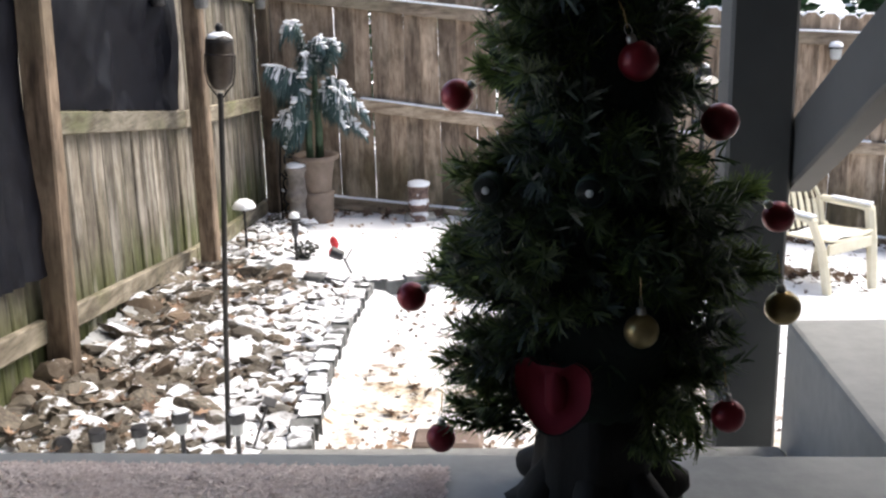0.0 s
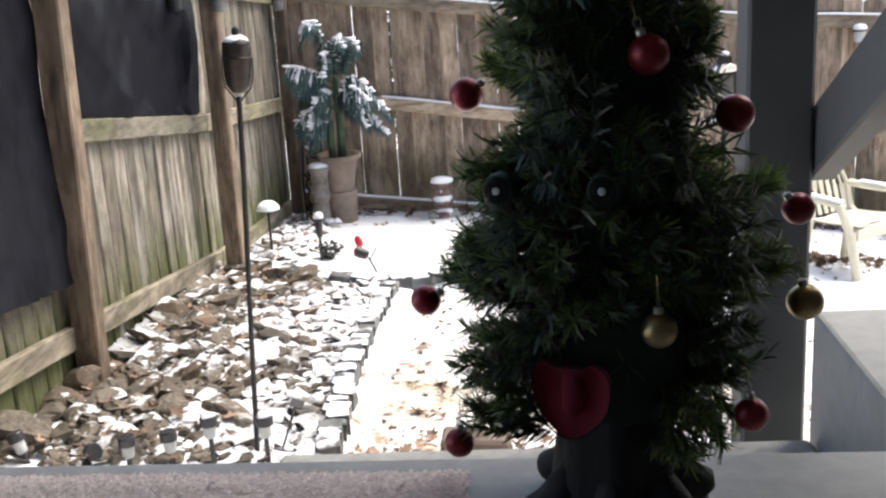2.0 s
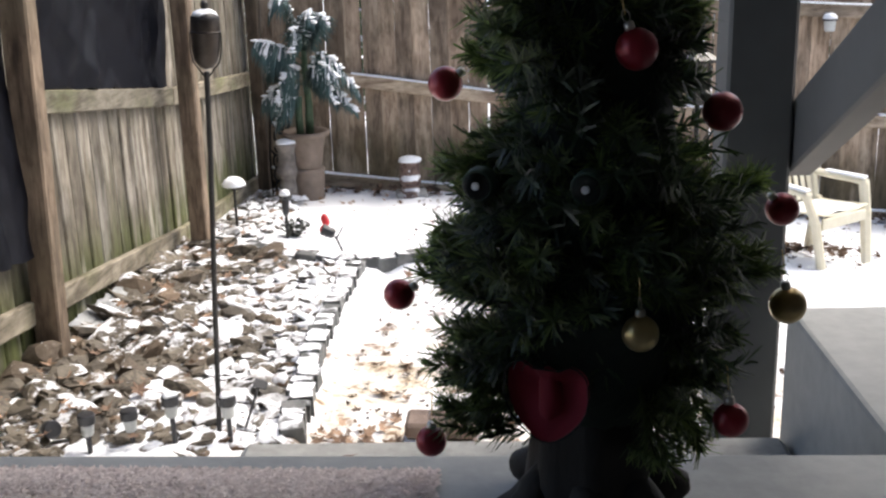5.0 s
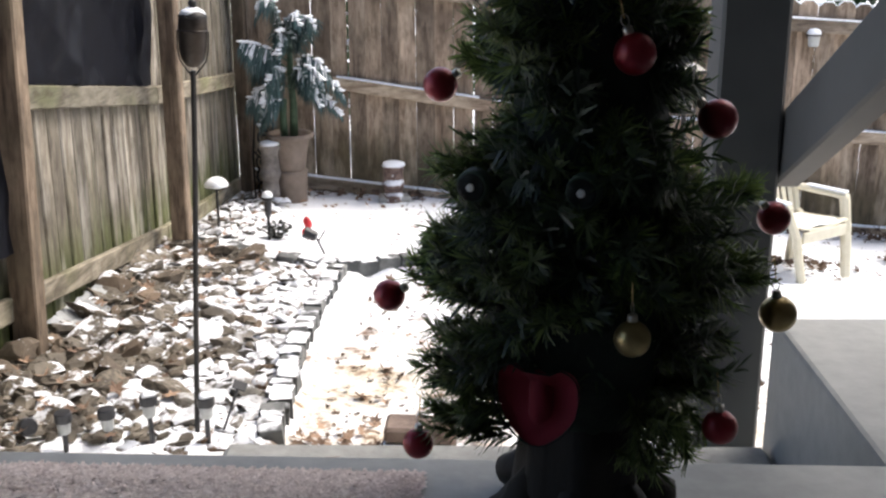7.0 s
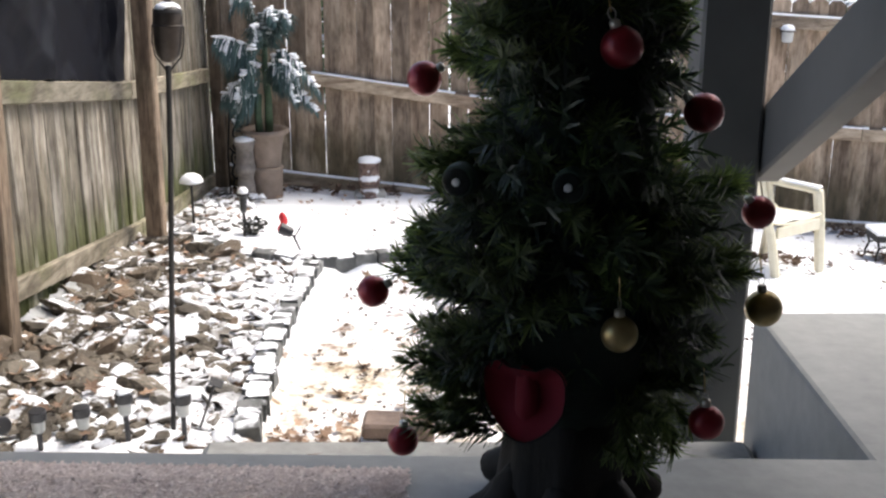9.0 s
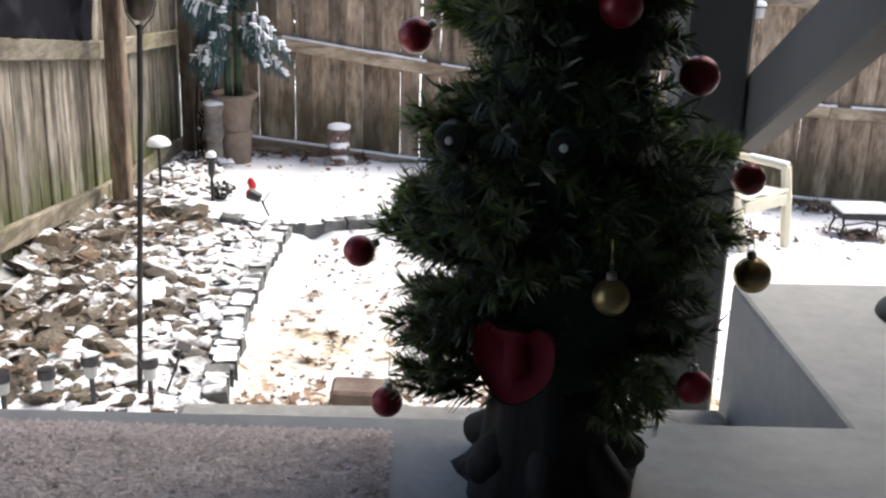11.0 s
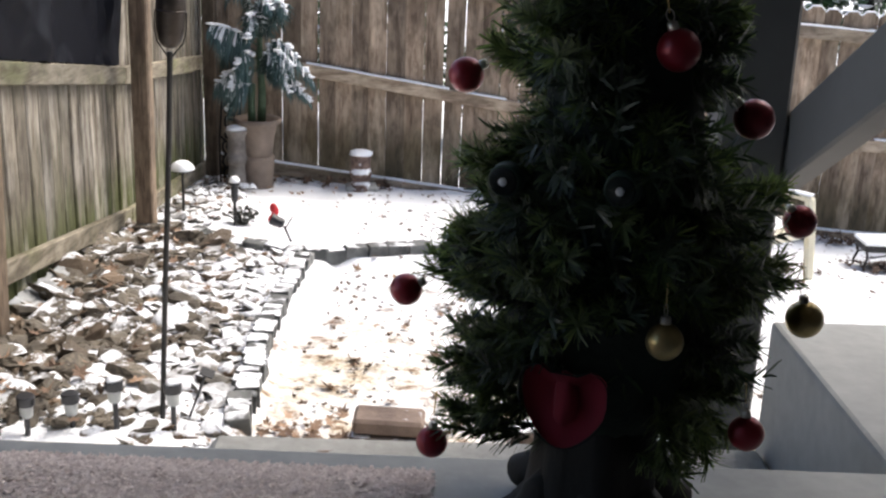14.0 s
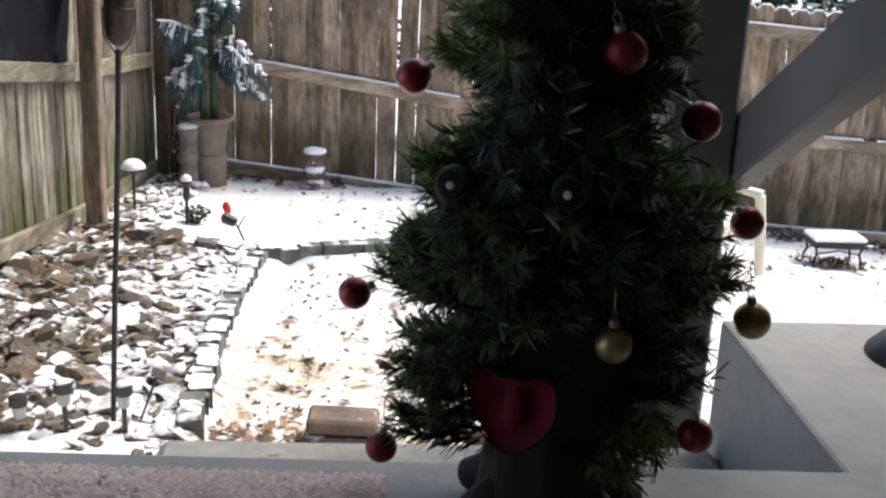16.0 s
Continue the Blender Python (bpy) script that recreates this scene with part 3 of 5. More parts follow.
BALLS = (
    ((0.002, 0.952, 1.603), 0.0152, 0, (0.85, -0.1, 0.5)), ((0.032, 0.907, 1.469), 0.0148, 0, (0.05, 0, 1)), ((0.292, 0.894, 1.787), 0.0172, 0, (-0.8, 0.1, 0.75)),
    ((0.216, 0.793, 1.624), 0.0152, 1, (-0.03, 0.1, 1)), ((0.050, 0.987, 1.801), 0.0165, 0, (0.85, -0.1, 0.6)), ((0.366, 0.972, 1.679), 0.0158, 0, (-0.65, -0.2, 0.8)),
    ((0.358, 0.897, 1.610), 0.0168, 1, (-0.15, 0, 1)), ((0.298, 0.822, 1.533), 0.0152, 0, (-0.1, 0.1, 1)), ((0.212, 0.832, 1.849), 0.0170, 0, (-0.35, 0, 1)))


def needles_on(mesh, p, d, count, length, rng, width=0.00075, curl=0.35):
    """Flat strips standing out round a twig from p along d."""
    d = Vector(d).normalized()
    u = d.orthogonal().normalized()
    w = d.cross(u)
    reach = length
    for i in range(count):
        s = rng.random()
        a = rng.uniform(0, 6.283)
        side = math.cos(a) * u + math.sin(a) * w
        q = Vector(p) + d * (reach * s)
        way = (side * rng.uniform(0.6, 1.0) + d * rng.uniform(0.35, 0.95)).normalized()
        ln = rng.uniform(0.013, 0.025)
        flat = way.cross(side + Vector((0.01, 0, 0))).normalized() * width * rng.uniform(0.8, 1.4)
        tip = q + way * ln + Vector((0, 0, -curl * ln * rng.uniform(-0.2, 0.6)))
        midp = q + way * ln * 0.55
        mesh.add([q - flat * 0.7, q + flat * 0.7, midp + flat, tip + flat * 0.5, tip - flat * 0.5, midp - flat], [(0, 1, 2, 5), (5, 2, 3, 4)])


tree = thing("artificial_tree", "dark green artificial tabletop fir with plastic eyes and red mouth", "christmas tree", (TX, TY, DECK))
rng = random.Random(21)
tips = []
for k in range(7):
    m = Mesh()
    ln = 0.052
    m.tube([(0, 0, -0.01), (0, 0, 0.03), (0.004, 0, ln)], [0.0016, 0.0013, 0.0006], 5)
    needles_on(m, (0, 0, 0), (0.06, 0, 1), 150, ln, rng, 0.0008)
    tips.append(m.data("branch_tip", NEEDLES))
FACE = Vector((-0.36, -0.93, 0)).normalized()
CROSS = Vector((0.93, -0.36, 0)).normalized()
OPEN = ((Vector((0.139, 0.79, 1.560)), 0.048), (Vector((0.0835, 0.840, 1.738)), 0.018), (Vector((0.1715, 0.795, 1.745)), 0.016))


def in_the_way(p):
    """True where a twig would cover the face or push into a bauble."""
    for c, r in OPEN:
        d = p - c
        if d.dot(FACE) > -0.03 and d.dot(CROSS) ** 2 + d.z ** 2 < r * r:
            return True
    w = p - Vector((TX, TY, 0))
    if p.z < 1.555 and w.dot(FACE) > 0.045 and abs(w.dot(CROSS)) < 0.062:
        return True
    for q in BALLS:
        d = p - Vector(q[0])
        if d.y < 0.0 and d.x ** 2 + d.z ** 2 < (q[1] + 0.024) ** 2:
            return True
    if p.z < 1.57 and w.dot(CROSS) > 0.02 and noise.noise(p * 45) > 0.0:
        return True
    return any((p - Vector(q[0])).length < 0.030 or ((p - Vector(q[0])).xy.length < 0.026 and 0 < q[0][2] - p.z < 0.05) for q in BALLS)


inner = Mesh()
made = 0
while made < 330:
    z = rng.uniform(1.455, 2.09)
    a = rng.uniform(0, 6.283)
    flat = max(0.0, Vector((math.cos(a), math.sin(a), 0)).dot(FACE))
    clump = 1 + 0.24 * noise.noise(Vector((math.cos(a) * 2.2, math.sin(a) * 2.2, z * 14)))
    r = between(z, RADIUS) * (1 - 0.22 * flat * flat) * clump * (1 - between(z, [(1.68, 0.16), (1.76, 0.45), (1.80, 0.60), (2.1, 0.55)]) * max(0, math.cos(a)) - between(z, [(1.75, 0), (1.78, 0.2), (1.84, 0.2), (1.87, 0)]) * max(0, -math.cos(a)))
    if rng.random() > 0.25 + r / 0.136 * 0.75 or (z < 1.505 and math.cos(a) < 0.1):
        continue
    rise = rng.uniform(-0.25, 0.45) if z < 1.8 else rng.uniform(0.0, 0.7)
    way = Vector((math.cos(a), math.sin(a), rise)).normalized()
    r0 = r * rng.uniform(0.88, 1.12) - 0.04
    at = Matrix.Translation((r0 * math.cos(a), r0 * math.sin(a), z - DECK)) @ way.to_track_quat("Z", "X").to_matrix().to_4x4() @ pose(0, 0, 0, 0, 0, rng.uniform(0, 360))
    if any(in_the_way(Vector((TX, TY, DECK)) + at @ Vector((0, 0, q))) for q in (0.02, 0.045, 0.06)):
        continue
    part("branch_tip", rng.choice(tips), NEEDLES, tree, at=at)
    made += 1
for q, qr, _, to in BALLS:
    hang = Vector(q) + Vector(to).normalized() * (qr + 0.013) - Vector((TX, TY, DECK))
    back = Vector((-hang.x, -hang.y, -0.02)).normalized()
    for k in range(5):
        jit = Vector((rng.uniform(-0.3, 0.3), rng.uniform(-0.3, 0.3), rng.uniform(-0.1, 0.4)))
        way = (-back + jit).normalized()
        foot = hang + back * (0.052 if abs(to[0]) > 0.7 else 0.065) + jit * 0.02
        at = Matrix.Translation(foot) @ way.to_track_quat("Z", "X").to_matrix().to_4x4()
        part("branch_tip", rng.choice(tips), NEEDLES, tree, at=at)
    inner.tube([hang * 0.25 + Vector((0, 0, hang.z * 0.7)), hang * 0.7 + Vector((0, 0, hang.z * 0.28)), hang], [0.003, 0.002, 0.0008], 6)
for a, r, z in [(rng.uniform(-25, 12), 0.034, rng.uniform(1.845, 1.875)) for _ in range(7)] + [(rng.uniform(185, 235), 0.058, rng.uniform(1.84, 1.90)) for _ in range(8)] + [(rng.uniform(165, 195), 0.085, rng.uniform(1.735, 1.77)) for _ in range(7)]:
    c, s = math.cos(radians(a)), math.sin(radians(a))
    way = Vector((c * 0.9, s * 0.9, rng.uniform(-0.05, 0.45))).normalized()
    at = Matrix.Translation((r * c, r * s, z - DECK)) @ way.to_track_quat("Z", "X").to_matrix().to_4x4() @ pose(0, 0, 0, 0, 0, rng.uniform(0, 360))
    if not any(in_the_way(Vector((TX, TY, DECK)) + at @ Vector((0, 0, q))) for q in (0.0, 0.02, 0.045, 0.06)):
        part("branch_tip", rng.choice(tips), NEEDLES, tree, at=at)
for a, r, z in [(rng.uniform(-75, 60), rng.uniform(0.05, 0.082), rng.uniform(1.515, 1.56)) for _ in range(15)] + [(rng.uniform(165, 205), rng.uniform(0.08, 0.105), rng.uniform(1.56, 1.59)) for _ in range(4)] + [(rng.uniform(60, 165), rng.uniform(0.06, 0.09), rng.uniform(1.545, 1.58)) for _ in range(10)]:
    c, s = math.cos(radians(a)), math.sin(radians(a))
    way = Vector((c * 0.55, s * 0.55, -rng.uniform(0.5, 1.1))).normalized()
    at = Matrix.Translation((r * c, r * s, z - DECK)) @ way.to_track_quat("Z", "X").to_matrix().to_4x4() @ pose(0, 0, 0, 0, 0, rng.uniform(0, 360))
    if not any((Vector((TX, TY, DECK)) + at @ Vector((0, 0, 0.04)) - Vector(q[0])).length < 0.03 for q in BALLS):
        part("branch_tip", rng.choice(tips), NEEDLES, tree, at=at)
# Inner needles and core carry the tree's own shade in their colour.
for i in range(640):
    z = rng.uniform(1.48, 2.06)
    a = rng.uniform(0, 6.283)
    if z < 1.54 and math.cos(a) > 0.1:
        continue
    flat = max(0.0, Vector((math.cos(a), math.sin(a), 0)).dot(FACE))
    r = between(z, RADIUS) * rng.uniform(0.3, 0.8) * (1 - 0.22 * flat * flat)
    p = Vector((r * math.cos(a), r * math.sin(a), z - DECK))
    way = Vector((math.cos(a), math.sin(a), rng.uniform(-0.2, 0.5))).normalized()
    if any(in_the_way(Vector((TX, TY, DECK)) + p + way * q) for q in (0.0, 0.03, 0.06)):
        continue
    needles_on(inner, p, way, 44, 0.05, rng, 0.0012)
tagged(part("inner_foliage", inner, SHADE_NEEDLES, tree), kind="stuff")
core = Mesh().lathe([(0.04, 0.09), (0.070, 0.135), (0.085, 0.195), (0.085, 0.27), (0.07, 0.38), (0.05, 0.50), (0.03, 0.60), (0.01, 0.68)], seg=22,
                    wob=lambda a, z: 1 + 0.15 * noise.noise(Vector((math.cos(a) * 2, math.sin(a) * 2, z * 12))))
part("body", core, SHADE_CORE, tree, smooth=True)
trunk = Mesh().lathe([(0.085, 0.0), (0.072, 0.012), (0.06, 0.03), (0.055, 0.08), (0.055, 0.16)], seg=28, wob=lambda a, z: 1 + 0.10 * math.sin(a * 7) * (1 - z * 4))
part("trunk", trunk, BARK, tree, "dark moulded plastic trunk", True)
for i, (a, ln) in enumerate(((205, 0.074), (265, 0.068), (318, 0.084), (10, 0.088), (70, 0.078), (140, 0.088))):
    c, s = math.cos(radians(a)), math.sin(radians(a))
    m = Mesh().tube([(0.03 * c, 0.03 * s, 0.06), (0.056 * c, 0.056 * s, 0.034), (ln * c * 0.85, ln * s * 0.85, 0.022), (ln * c, ln * s, 0.017), (ln * c * 1.07, ln * s * 1.07, 0.012)], [0.016, 0.020, 0.019, 0.016, 0.006], 12)
    part("root", m, BARK, tree, smooth=True)
for at, tilt in (((0.0835, 0.840, 1.738), 0), ((0.1715, 0.795, 1.745), 1)):
    o = Vector(at) - Vector((TX, TY, DECK))
    turn = FACE.to_track_quat("Z", "Y").to_matrix()
    eye = part("eye", Mesh().lathe([(0.004, -0.012), (0.015, -0.008), (0.0165, 0.0), (0.0165, 0.003), (0.0145, 0.003)], seg=22), DARK, tree, "round dark plastic eye", True,
               Matrix.Translation(o) @ turn.to_4x4() @ Matrix.Scale(0.70, 4))
    part("dome", Mesh().lathe([(0.0162, 0.002), (0.0155, 0.006), (0.013, 0.010), (0.008, 0.013), (0.001, 0.014)], seg=22), DOME, eye, "clear plastic dome", True)
    part("pupil", Mesh().lathe([(0.0046, 0.003), (0.0046, 0.005), (0.0035, 0.0056), (0.0005, 0.0058)], seg=18), EYE_WHITE, eye, "pale round pupil", True)
    lid = Mesh().lathe([(0.021, -0.016), (0.0205, -0.006), (0.0195, 0.000), (0.018, 0.002), (0.0172, 0.001)], seg=22)
    part("eyelid", lid, GREEN_LID, eye, "dark green plastic eye socket", True)


def mouth():
    o = Vector((0.140, 0.802, 1.567)) - Vector((TX, TY, DECK))
    side = Vector((0.93, -0.36, 0)).normalized()
    m, rim = Mesh(), Mesh()
    n = 26
    ring = []
    for i in range(n):
        a = 2 * math.pi * i / n
        u, w = [math.copysign(abs(q) ** (0.55 if math.sin(a) > 0 else 0.85), q) for q in (math.cos(a), math.sin(a))]
        wide = 0.0365 * (1.0 if w > 0 else 1.0 - 0.40 * w * w)
        high = 0.028 if w > 0 else 0.043
        notch = 0.020 * max(0, 1 - abs(u) / 0.45) if w > 0.25 else 0.0
        ring.append((u * wide, w * high - notch))
    for deep, k in ((0.0, 1.0), (-0.004, 0.96), (-0.008, 0.6), (-0.010, 0.02)):
        for u, w in ring:
            m.v.append(o + side * u * k + Vector((0, 0, w * k)) + FACE * (deep + 0.004 * math.cos(u * 70)))
    for j in range(3):
        for i in range(n):
            q = (i + 1) % n
            m.f.append((j * n + i, j * n + q, (j + 1) * n + q, (j + 1) * n + i))
    mo = part("mouth", m, MOUTH, tree, "open red felt mouth", True)
    pts = [o + side * u * 1.03 + Vector((0, 0, w * 1.03)) + FACE * 0.003 for u, w in ring]
    rim.tube(pts + pts[:1], 0.0007, 8)
    part("lip", rim, DARK, mo, "dark green lip", True)
    fold = Mesh().blob(o + Vector((0, 0, -0.010)) + FACE * -0.011, 0.011, 0.010, 0.030, 0.25, 4, rot(0, 0, -20), 3)
    part("tongue", fold, MOUTH, mo, "red felt tongue", True)


mouth()


def bauble(at, r, gold, to):
    """A satin ball with cap and thread that leads up to a branch."""
    kind = "gold" if gold else "red"
    b = thing("bauble", f"{kind} satin bauble hanging on the artificial tree", "ornament", at, group="baubles on the tree")
    lean = Vector(to)
    turn = lean.to_track_quat("Z", "X").to_matrix()
    part("ball", Mesh().ball((0, 0, 0), r, seg=32, rings=20), GOLD_BALL if gold else RED_BALL, b, smooth=True)
    cap = Mesh().lathe([(0.0042, r - 0.0012), (0.0045, r + 0.001), (0.0042, r + 0.005), (0.0025, r + 0.0058)], seg=16, turn=turn)
    c = part("cap", cap, CAP, b, "small silver cap", True)
    up = turn @ Vector((0, 0, 1))
    loop = [up * (r + 0.0055) + up * 0.005 * (1 - math.cos(a)) + (turn @ Vector((1, 0, 0))) * 0.003 * math.sin(a) for a in np.linspace(0, 6.283, 14)]
    part("loop", Mesh().tube(loop, 0.0005, 5), CAP, c)
    part("thread", Mesh().tube([up * (r + 0.012), up * (r + 0.022) + Vector((0, 0, 0.004)), up * (r + 0.036)], 0.0006, 5), GOLD_WIRE, b, "thin gold thread")


for at, r, gold, to in BALLS:
    bauble(at, r, gold, to)


# ---------- beds, stones, litter ----------
EDGE = [(-0.69, 3.50), (-0.735, 3.9), (-0.785, 4.6), (-0.80, 5.3), (-0.80, 5.86)]
ARC = [(-1.78, 6.52), (-1.56, 6.36), (-1.27, 6.10), (-0.98, 6.01), (-0.80, 5.97), (-0.50, 6.08), (-0.05, 6.28), (0.5, 6.42), (1.1, 6.5)]


def along(line, step):
    """Points and headings at even steps along a line of corners."""
    pts = [Vector((*p, 0)) for p in line]
    out, left = [], 0.0
    for a, b in zip(pts, pts[1:]):
        d = (b - a).length
        s = left
        while s < d:
            out.append((a.lerp(b, s / d), math.degrees(math.atan2((b - a).y, (b - a).x))))
            s += step
        left = s - d
    return out


def edging(line, step, label, seed, tall):
    rng = random.Random(seed)
    e = thing("stone_edging", label, "edging")
    shapes = []
    for k in range(6):
        m = Mesh()
        m.blob((0, 0, 0), step * 0.9, 0.08, tall * 1.7, 0.3, seed + k, level=3)
        m.v = [(max(min(x, step * 0.52), -step * 0.52), max(min(y, 0.045), -0.042), max(min(z, tall * 0.85), -tall)) for x, y, z in m.v]
        shapes.append(m.data("edging_stone", EDGING, True))
    for p, a in along(line, step):
        z = ground_z(p.x, p.y)
        part("edging_stone", rng.choice(shapes), EDGING, e, at=pose(p.x + rng.uniform(-0.012, 0.012), p.y, z + tall * 0.25 + rng.uniform(-0.012, 0.012), rng.uniform(-7, 7), rng.uniform(-6, 6), a + rng.uniform(-6, 6)))


edging(EDGE, 0.06, "row of small grey concrete edging blocks beside the path", 31, 0.056)
edging(ARC, 0.12, "curved row of snowy grey stones round the bed", 47, 0.046)

ROCK_BARE = snowy("sheltered_rock", (0.07, 0.058, 0.044), (0.20, 0.17, 0.13), 1.065, 1.155, 6.0, (0.17, 0.122, 0.082), 1.8)
bed = thing("rock_bed", "bed of loose river rocks half covered with snow", "rocks")
rng = random.Random(5)
stone_shapes = {}
for mat_r in (ROCK, ROCK_BARE):
    stone_shapes[mat_r] = []
    for k in range(12):
        m = Mesh().blob((0, 0, 0), 1, rng.uniform(0.55, 0.9), rng.uniform(0.20, 0.42), 0.6, 60 + k, level=2)
        for _ in range(4 if mat_r is ROCK_BARE else 2):
            n = Vector((rng.uniform(-1, 1), rng.uniform(-1, 1), rng.uniform(-0.5, 0.9))).normalized()
            cut = rng.uniform(0.35, 0.6)
            m.v = [tuple(Vector(p) - n * max(Vector(p).dot(n) - cut, 0)) for p in m.v]
        stone_shapes[mat_r].append(m.data("stone", mat_r, mat_r is ROCK))
taken = []
count, tries = 0, 0
rest = {ROCK: Mesh(), ROCK_BARE: Mesh()}
while count < 1250 and tries < 30000:
    tries += 1
    y = rng.uniform(3.30, 6.35)
    x = rng.uniform(fence_face(y) - 0.04, between(y, [(p[1], p[0]) for p in EDGE]) - 0.05)
    if y > between(x, ARC) - 0.05:
        continue
    if y < 3.47 and any(abs(x - q) < 0.075 for q in (-0.906, -1.105, -1.255, -1.405, -1.80)):
        continue
    big = rng.random()
    if y < 3.62:
        r = rng.uniform(0.025, 0.05)
    elif count < 75:
        r = rng.uniform(0.08, 0.14) if x < -1.15 else rng.uniform(0.05, 0.08)
    else:
        r = rng.uniform(0.028, 0.05) if big < 0.6 else rng.uniform(0.05, 0.08)
    if tries < 6000 and any((x - a) ** 2 + (y - b) ** 2 < (0.62 * (r + c)) ** 2 for a, b, c in taken):
        continue
    taken.append((x, y, r))
    bank = 0.05 * max(0, 1 - (x - fence_face(y)) / 0.35)
    sheltered = x < -1.12 + 0.3 * noise.noise(Vector((x * 2, y * 2, 0))) - 0.17 * (y - 4.2) + rng.gauss(0, 0.20)
    mt = ROCK_BARE if sheltered else ROCK
    at = pose(x, y, ground_z(x, y) + bank * 0.6 + r * rng.uniform(0.05, 0.35), rng.uniform(-28, 28), rng.uniform(-28, 28), rng.uniform(0, 360)) @ Matrix.Scale(r, 4)
    if count < 300:
        part("stone", rng.choice(stone_shapes[mt]), mt, bed, at=at)
    else:
        me = rng.choice(stone_shapes[mt])
        rest[mt].add([at @ v.co for v in me.vertices], [tuple(q.vertices) for q in me.polygons])
    count += 1
for x, y, r in ((-0.79, 3.47, 0.075), (-0.70, 3.44, 0.07), (-0.86, 3.42, 0.055), (-1.0, 3.62, 0.05), (-1.19, 3.60, 0.06), (-1.33, 3.58, 0.05), (-1.02, 3.40, 0.035), (-1.18, 3.41, 0.04)):
    part("stone", rng.choice(stone_shapes[ROCK]), ROCK, bed, at=pose(x, y, ground_z(x, y) + r * 0.2, rng.uniform(-20, 20), rng.uniform(-20, 20), rng.uniform(0, 360)) @ Matrix.Scale(r, 4))
for i in range(110):
    y = rng.uniform(6.3, 8.2)
    x = fence_face(y) + 0.02 + 0.42 * rng.random() ** 1.5
    r = rng.uniform(0.02, 0.06)
    me = rng.choice(stone_shapes[ROCK])
    at = pose(x, y, ground_z(x, y) + r * 0.2 + 0.02, rng.uniform(-25, 25), rng.uniform(-25, 25), rng.uniform(0, 360)) @ Matrix.Scale(r, 4)
    rest[ROCK].add([at @ v.co for v in me.vertices], [tuple(q.vertices) for q in me.polygons])
for mt, m in rest.items():
    tagged(part("small_stones", m, mt, bed), kind="stuff")


def leaf_shape(m, at, size, rng):
    """A lobed, curled dry leaf with a stalk."""
    n = 13
    turn = rot(rng.uniform(-30, 30), rng.uniform(-30, 30), rng.uniform(0, 360))
    wide, bend, roll_up = rng.uniform(0.45, 0.75), rng.uniform(-0.5, 0.9), rng.uniform(0.1, 1.1)
    ring = []
    for i in range(n):
        a = 2 * math.pi * i / n
        r = size * (1.0 if i % 2 else 0.48) * rng.uniform(0.75, 1.15) * (0.75 + 0.4 * abs(math.cos(a / 2)))
        x, y = r * math.cos(a), wide * r * math.sin(a)
        ring.append(Vector((x, y, roll_up * y * y / size + bend * 0.5 * x * x / size)))
    pts = [Vector(at) + turn @ p for p in ring] + [Vector(at)]
    m.add(pts, [(i, (i + 1) % n, n) for i in range(n)])


litter, dirt = Mesh(), Mesh()
rng = random.Random(77)
for i in range(120):
    y = 3.42 + 2.8 * rng.random() ** 2.4
    x = rng.uniform(-0.62, 0.75)
    leaf_shape(litter, (x, y, ground_z(x, y) - 0.04), rng.uniform(0.025, 0.055), rng)
for i in range(90):
    y = rng.uniform(3.35, 6.2)
    x = fence_face(y) + 0.03 + 0.75 * rng.random() ** 1.6
    leaf_shape(litter, (x, y, ground_z(x, y) + 0.055), rng.uniform(0.025, 0.055), rng)
for i in range(150):
    x = rng.uniform(-1.75, 0.6)
    leaf_shape(litter, (x, rng.uniform(6.4, 8.3), ground_z(x, 7.2) - 0.0), rng.uniform(0.015, 0.04), rng)
for i in range(70):
    y = 3.5 + 2.2 * rng.random()
    x = rng.uniform(-0.6, 0.35)
    leaf_shape(dirt, (x, y, ground_z(x, y) - 0.042), rng.uniform(0.015, 0.04), rng)
for i in range(34):
    x, y = rng.gauss(-0.47, 0.10), rng.gauss(3.60, 0.06)
    leaf_shape(litter, (x, y, ground_z(x, y) - 0.035 + 0.03 * rng.random()), rng.uniform(0.025, 0.05), rng)
leaf_shape(litter, (-0.045, 1.30, 1.232), 0.03, rng)
leaf_shape(litter, (-0.12, 1.33, 1.232), 0.022, rng)
for i in range(90):
    y = rng.uniform(6.1, 8.2)
    x = fence_face(y) + 0.02 + 0.4 * rng.random() ** 1.6
    leaf_shape(litter, (x, y, ground_z(x, y) + 0.035), rng.uniform(0.025, 0.05), rng)
solo("fallen_leaves", litter, LEAF, "dry brown leaves scattered on the snowy ground", "leaves", "stuff")
for i in range(90):
    x = rng.uniform(-1.7, -0.45)
    leaf_shape(dirt, (x, rng.uniform(8.22, 8.46), ground_z(x, 8.4) + 0.02 + 0.03 * rng.random()), rng.uniform(0.03, 0.06), rng)
for i in range(420):
    x = rng.uniform(0.7, 4.6)
    leaf_shape(dirt, (x, rng.uniform(8.12, 8.45), ground_z(x, 8.35) + 0.02 + 0.03 * rng.random()), rng.uniform(0.03, 0.065), rng)
for cx, cy, wx, wy, n in ((1.93, 6.98, 0.42, 0.22, 150), (3.03, 7.42, 0.26, 0.16, 90)):
    for i in range(n):
        x, y = rng.gauss(cx, wx * 0.5), rng.gauss(cy, wy * 0.5)
        leaf_shape(dirt, (x, y, ground_z(x, y) + 0.015 + 0.02 * rng.random()), rng.uniform(0.03, 0.06), rng)
chips = Mesh()
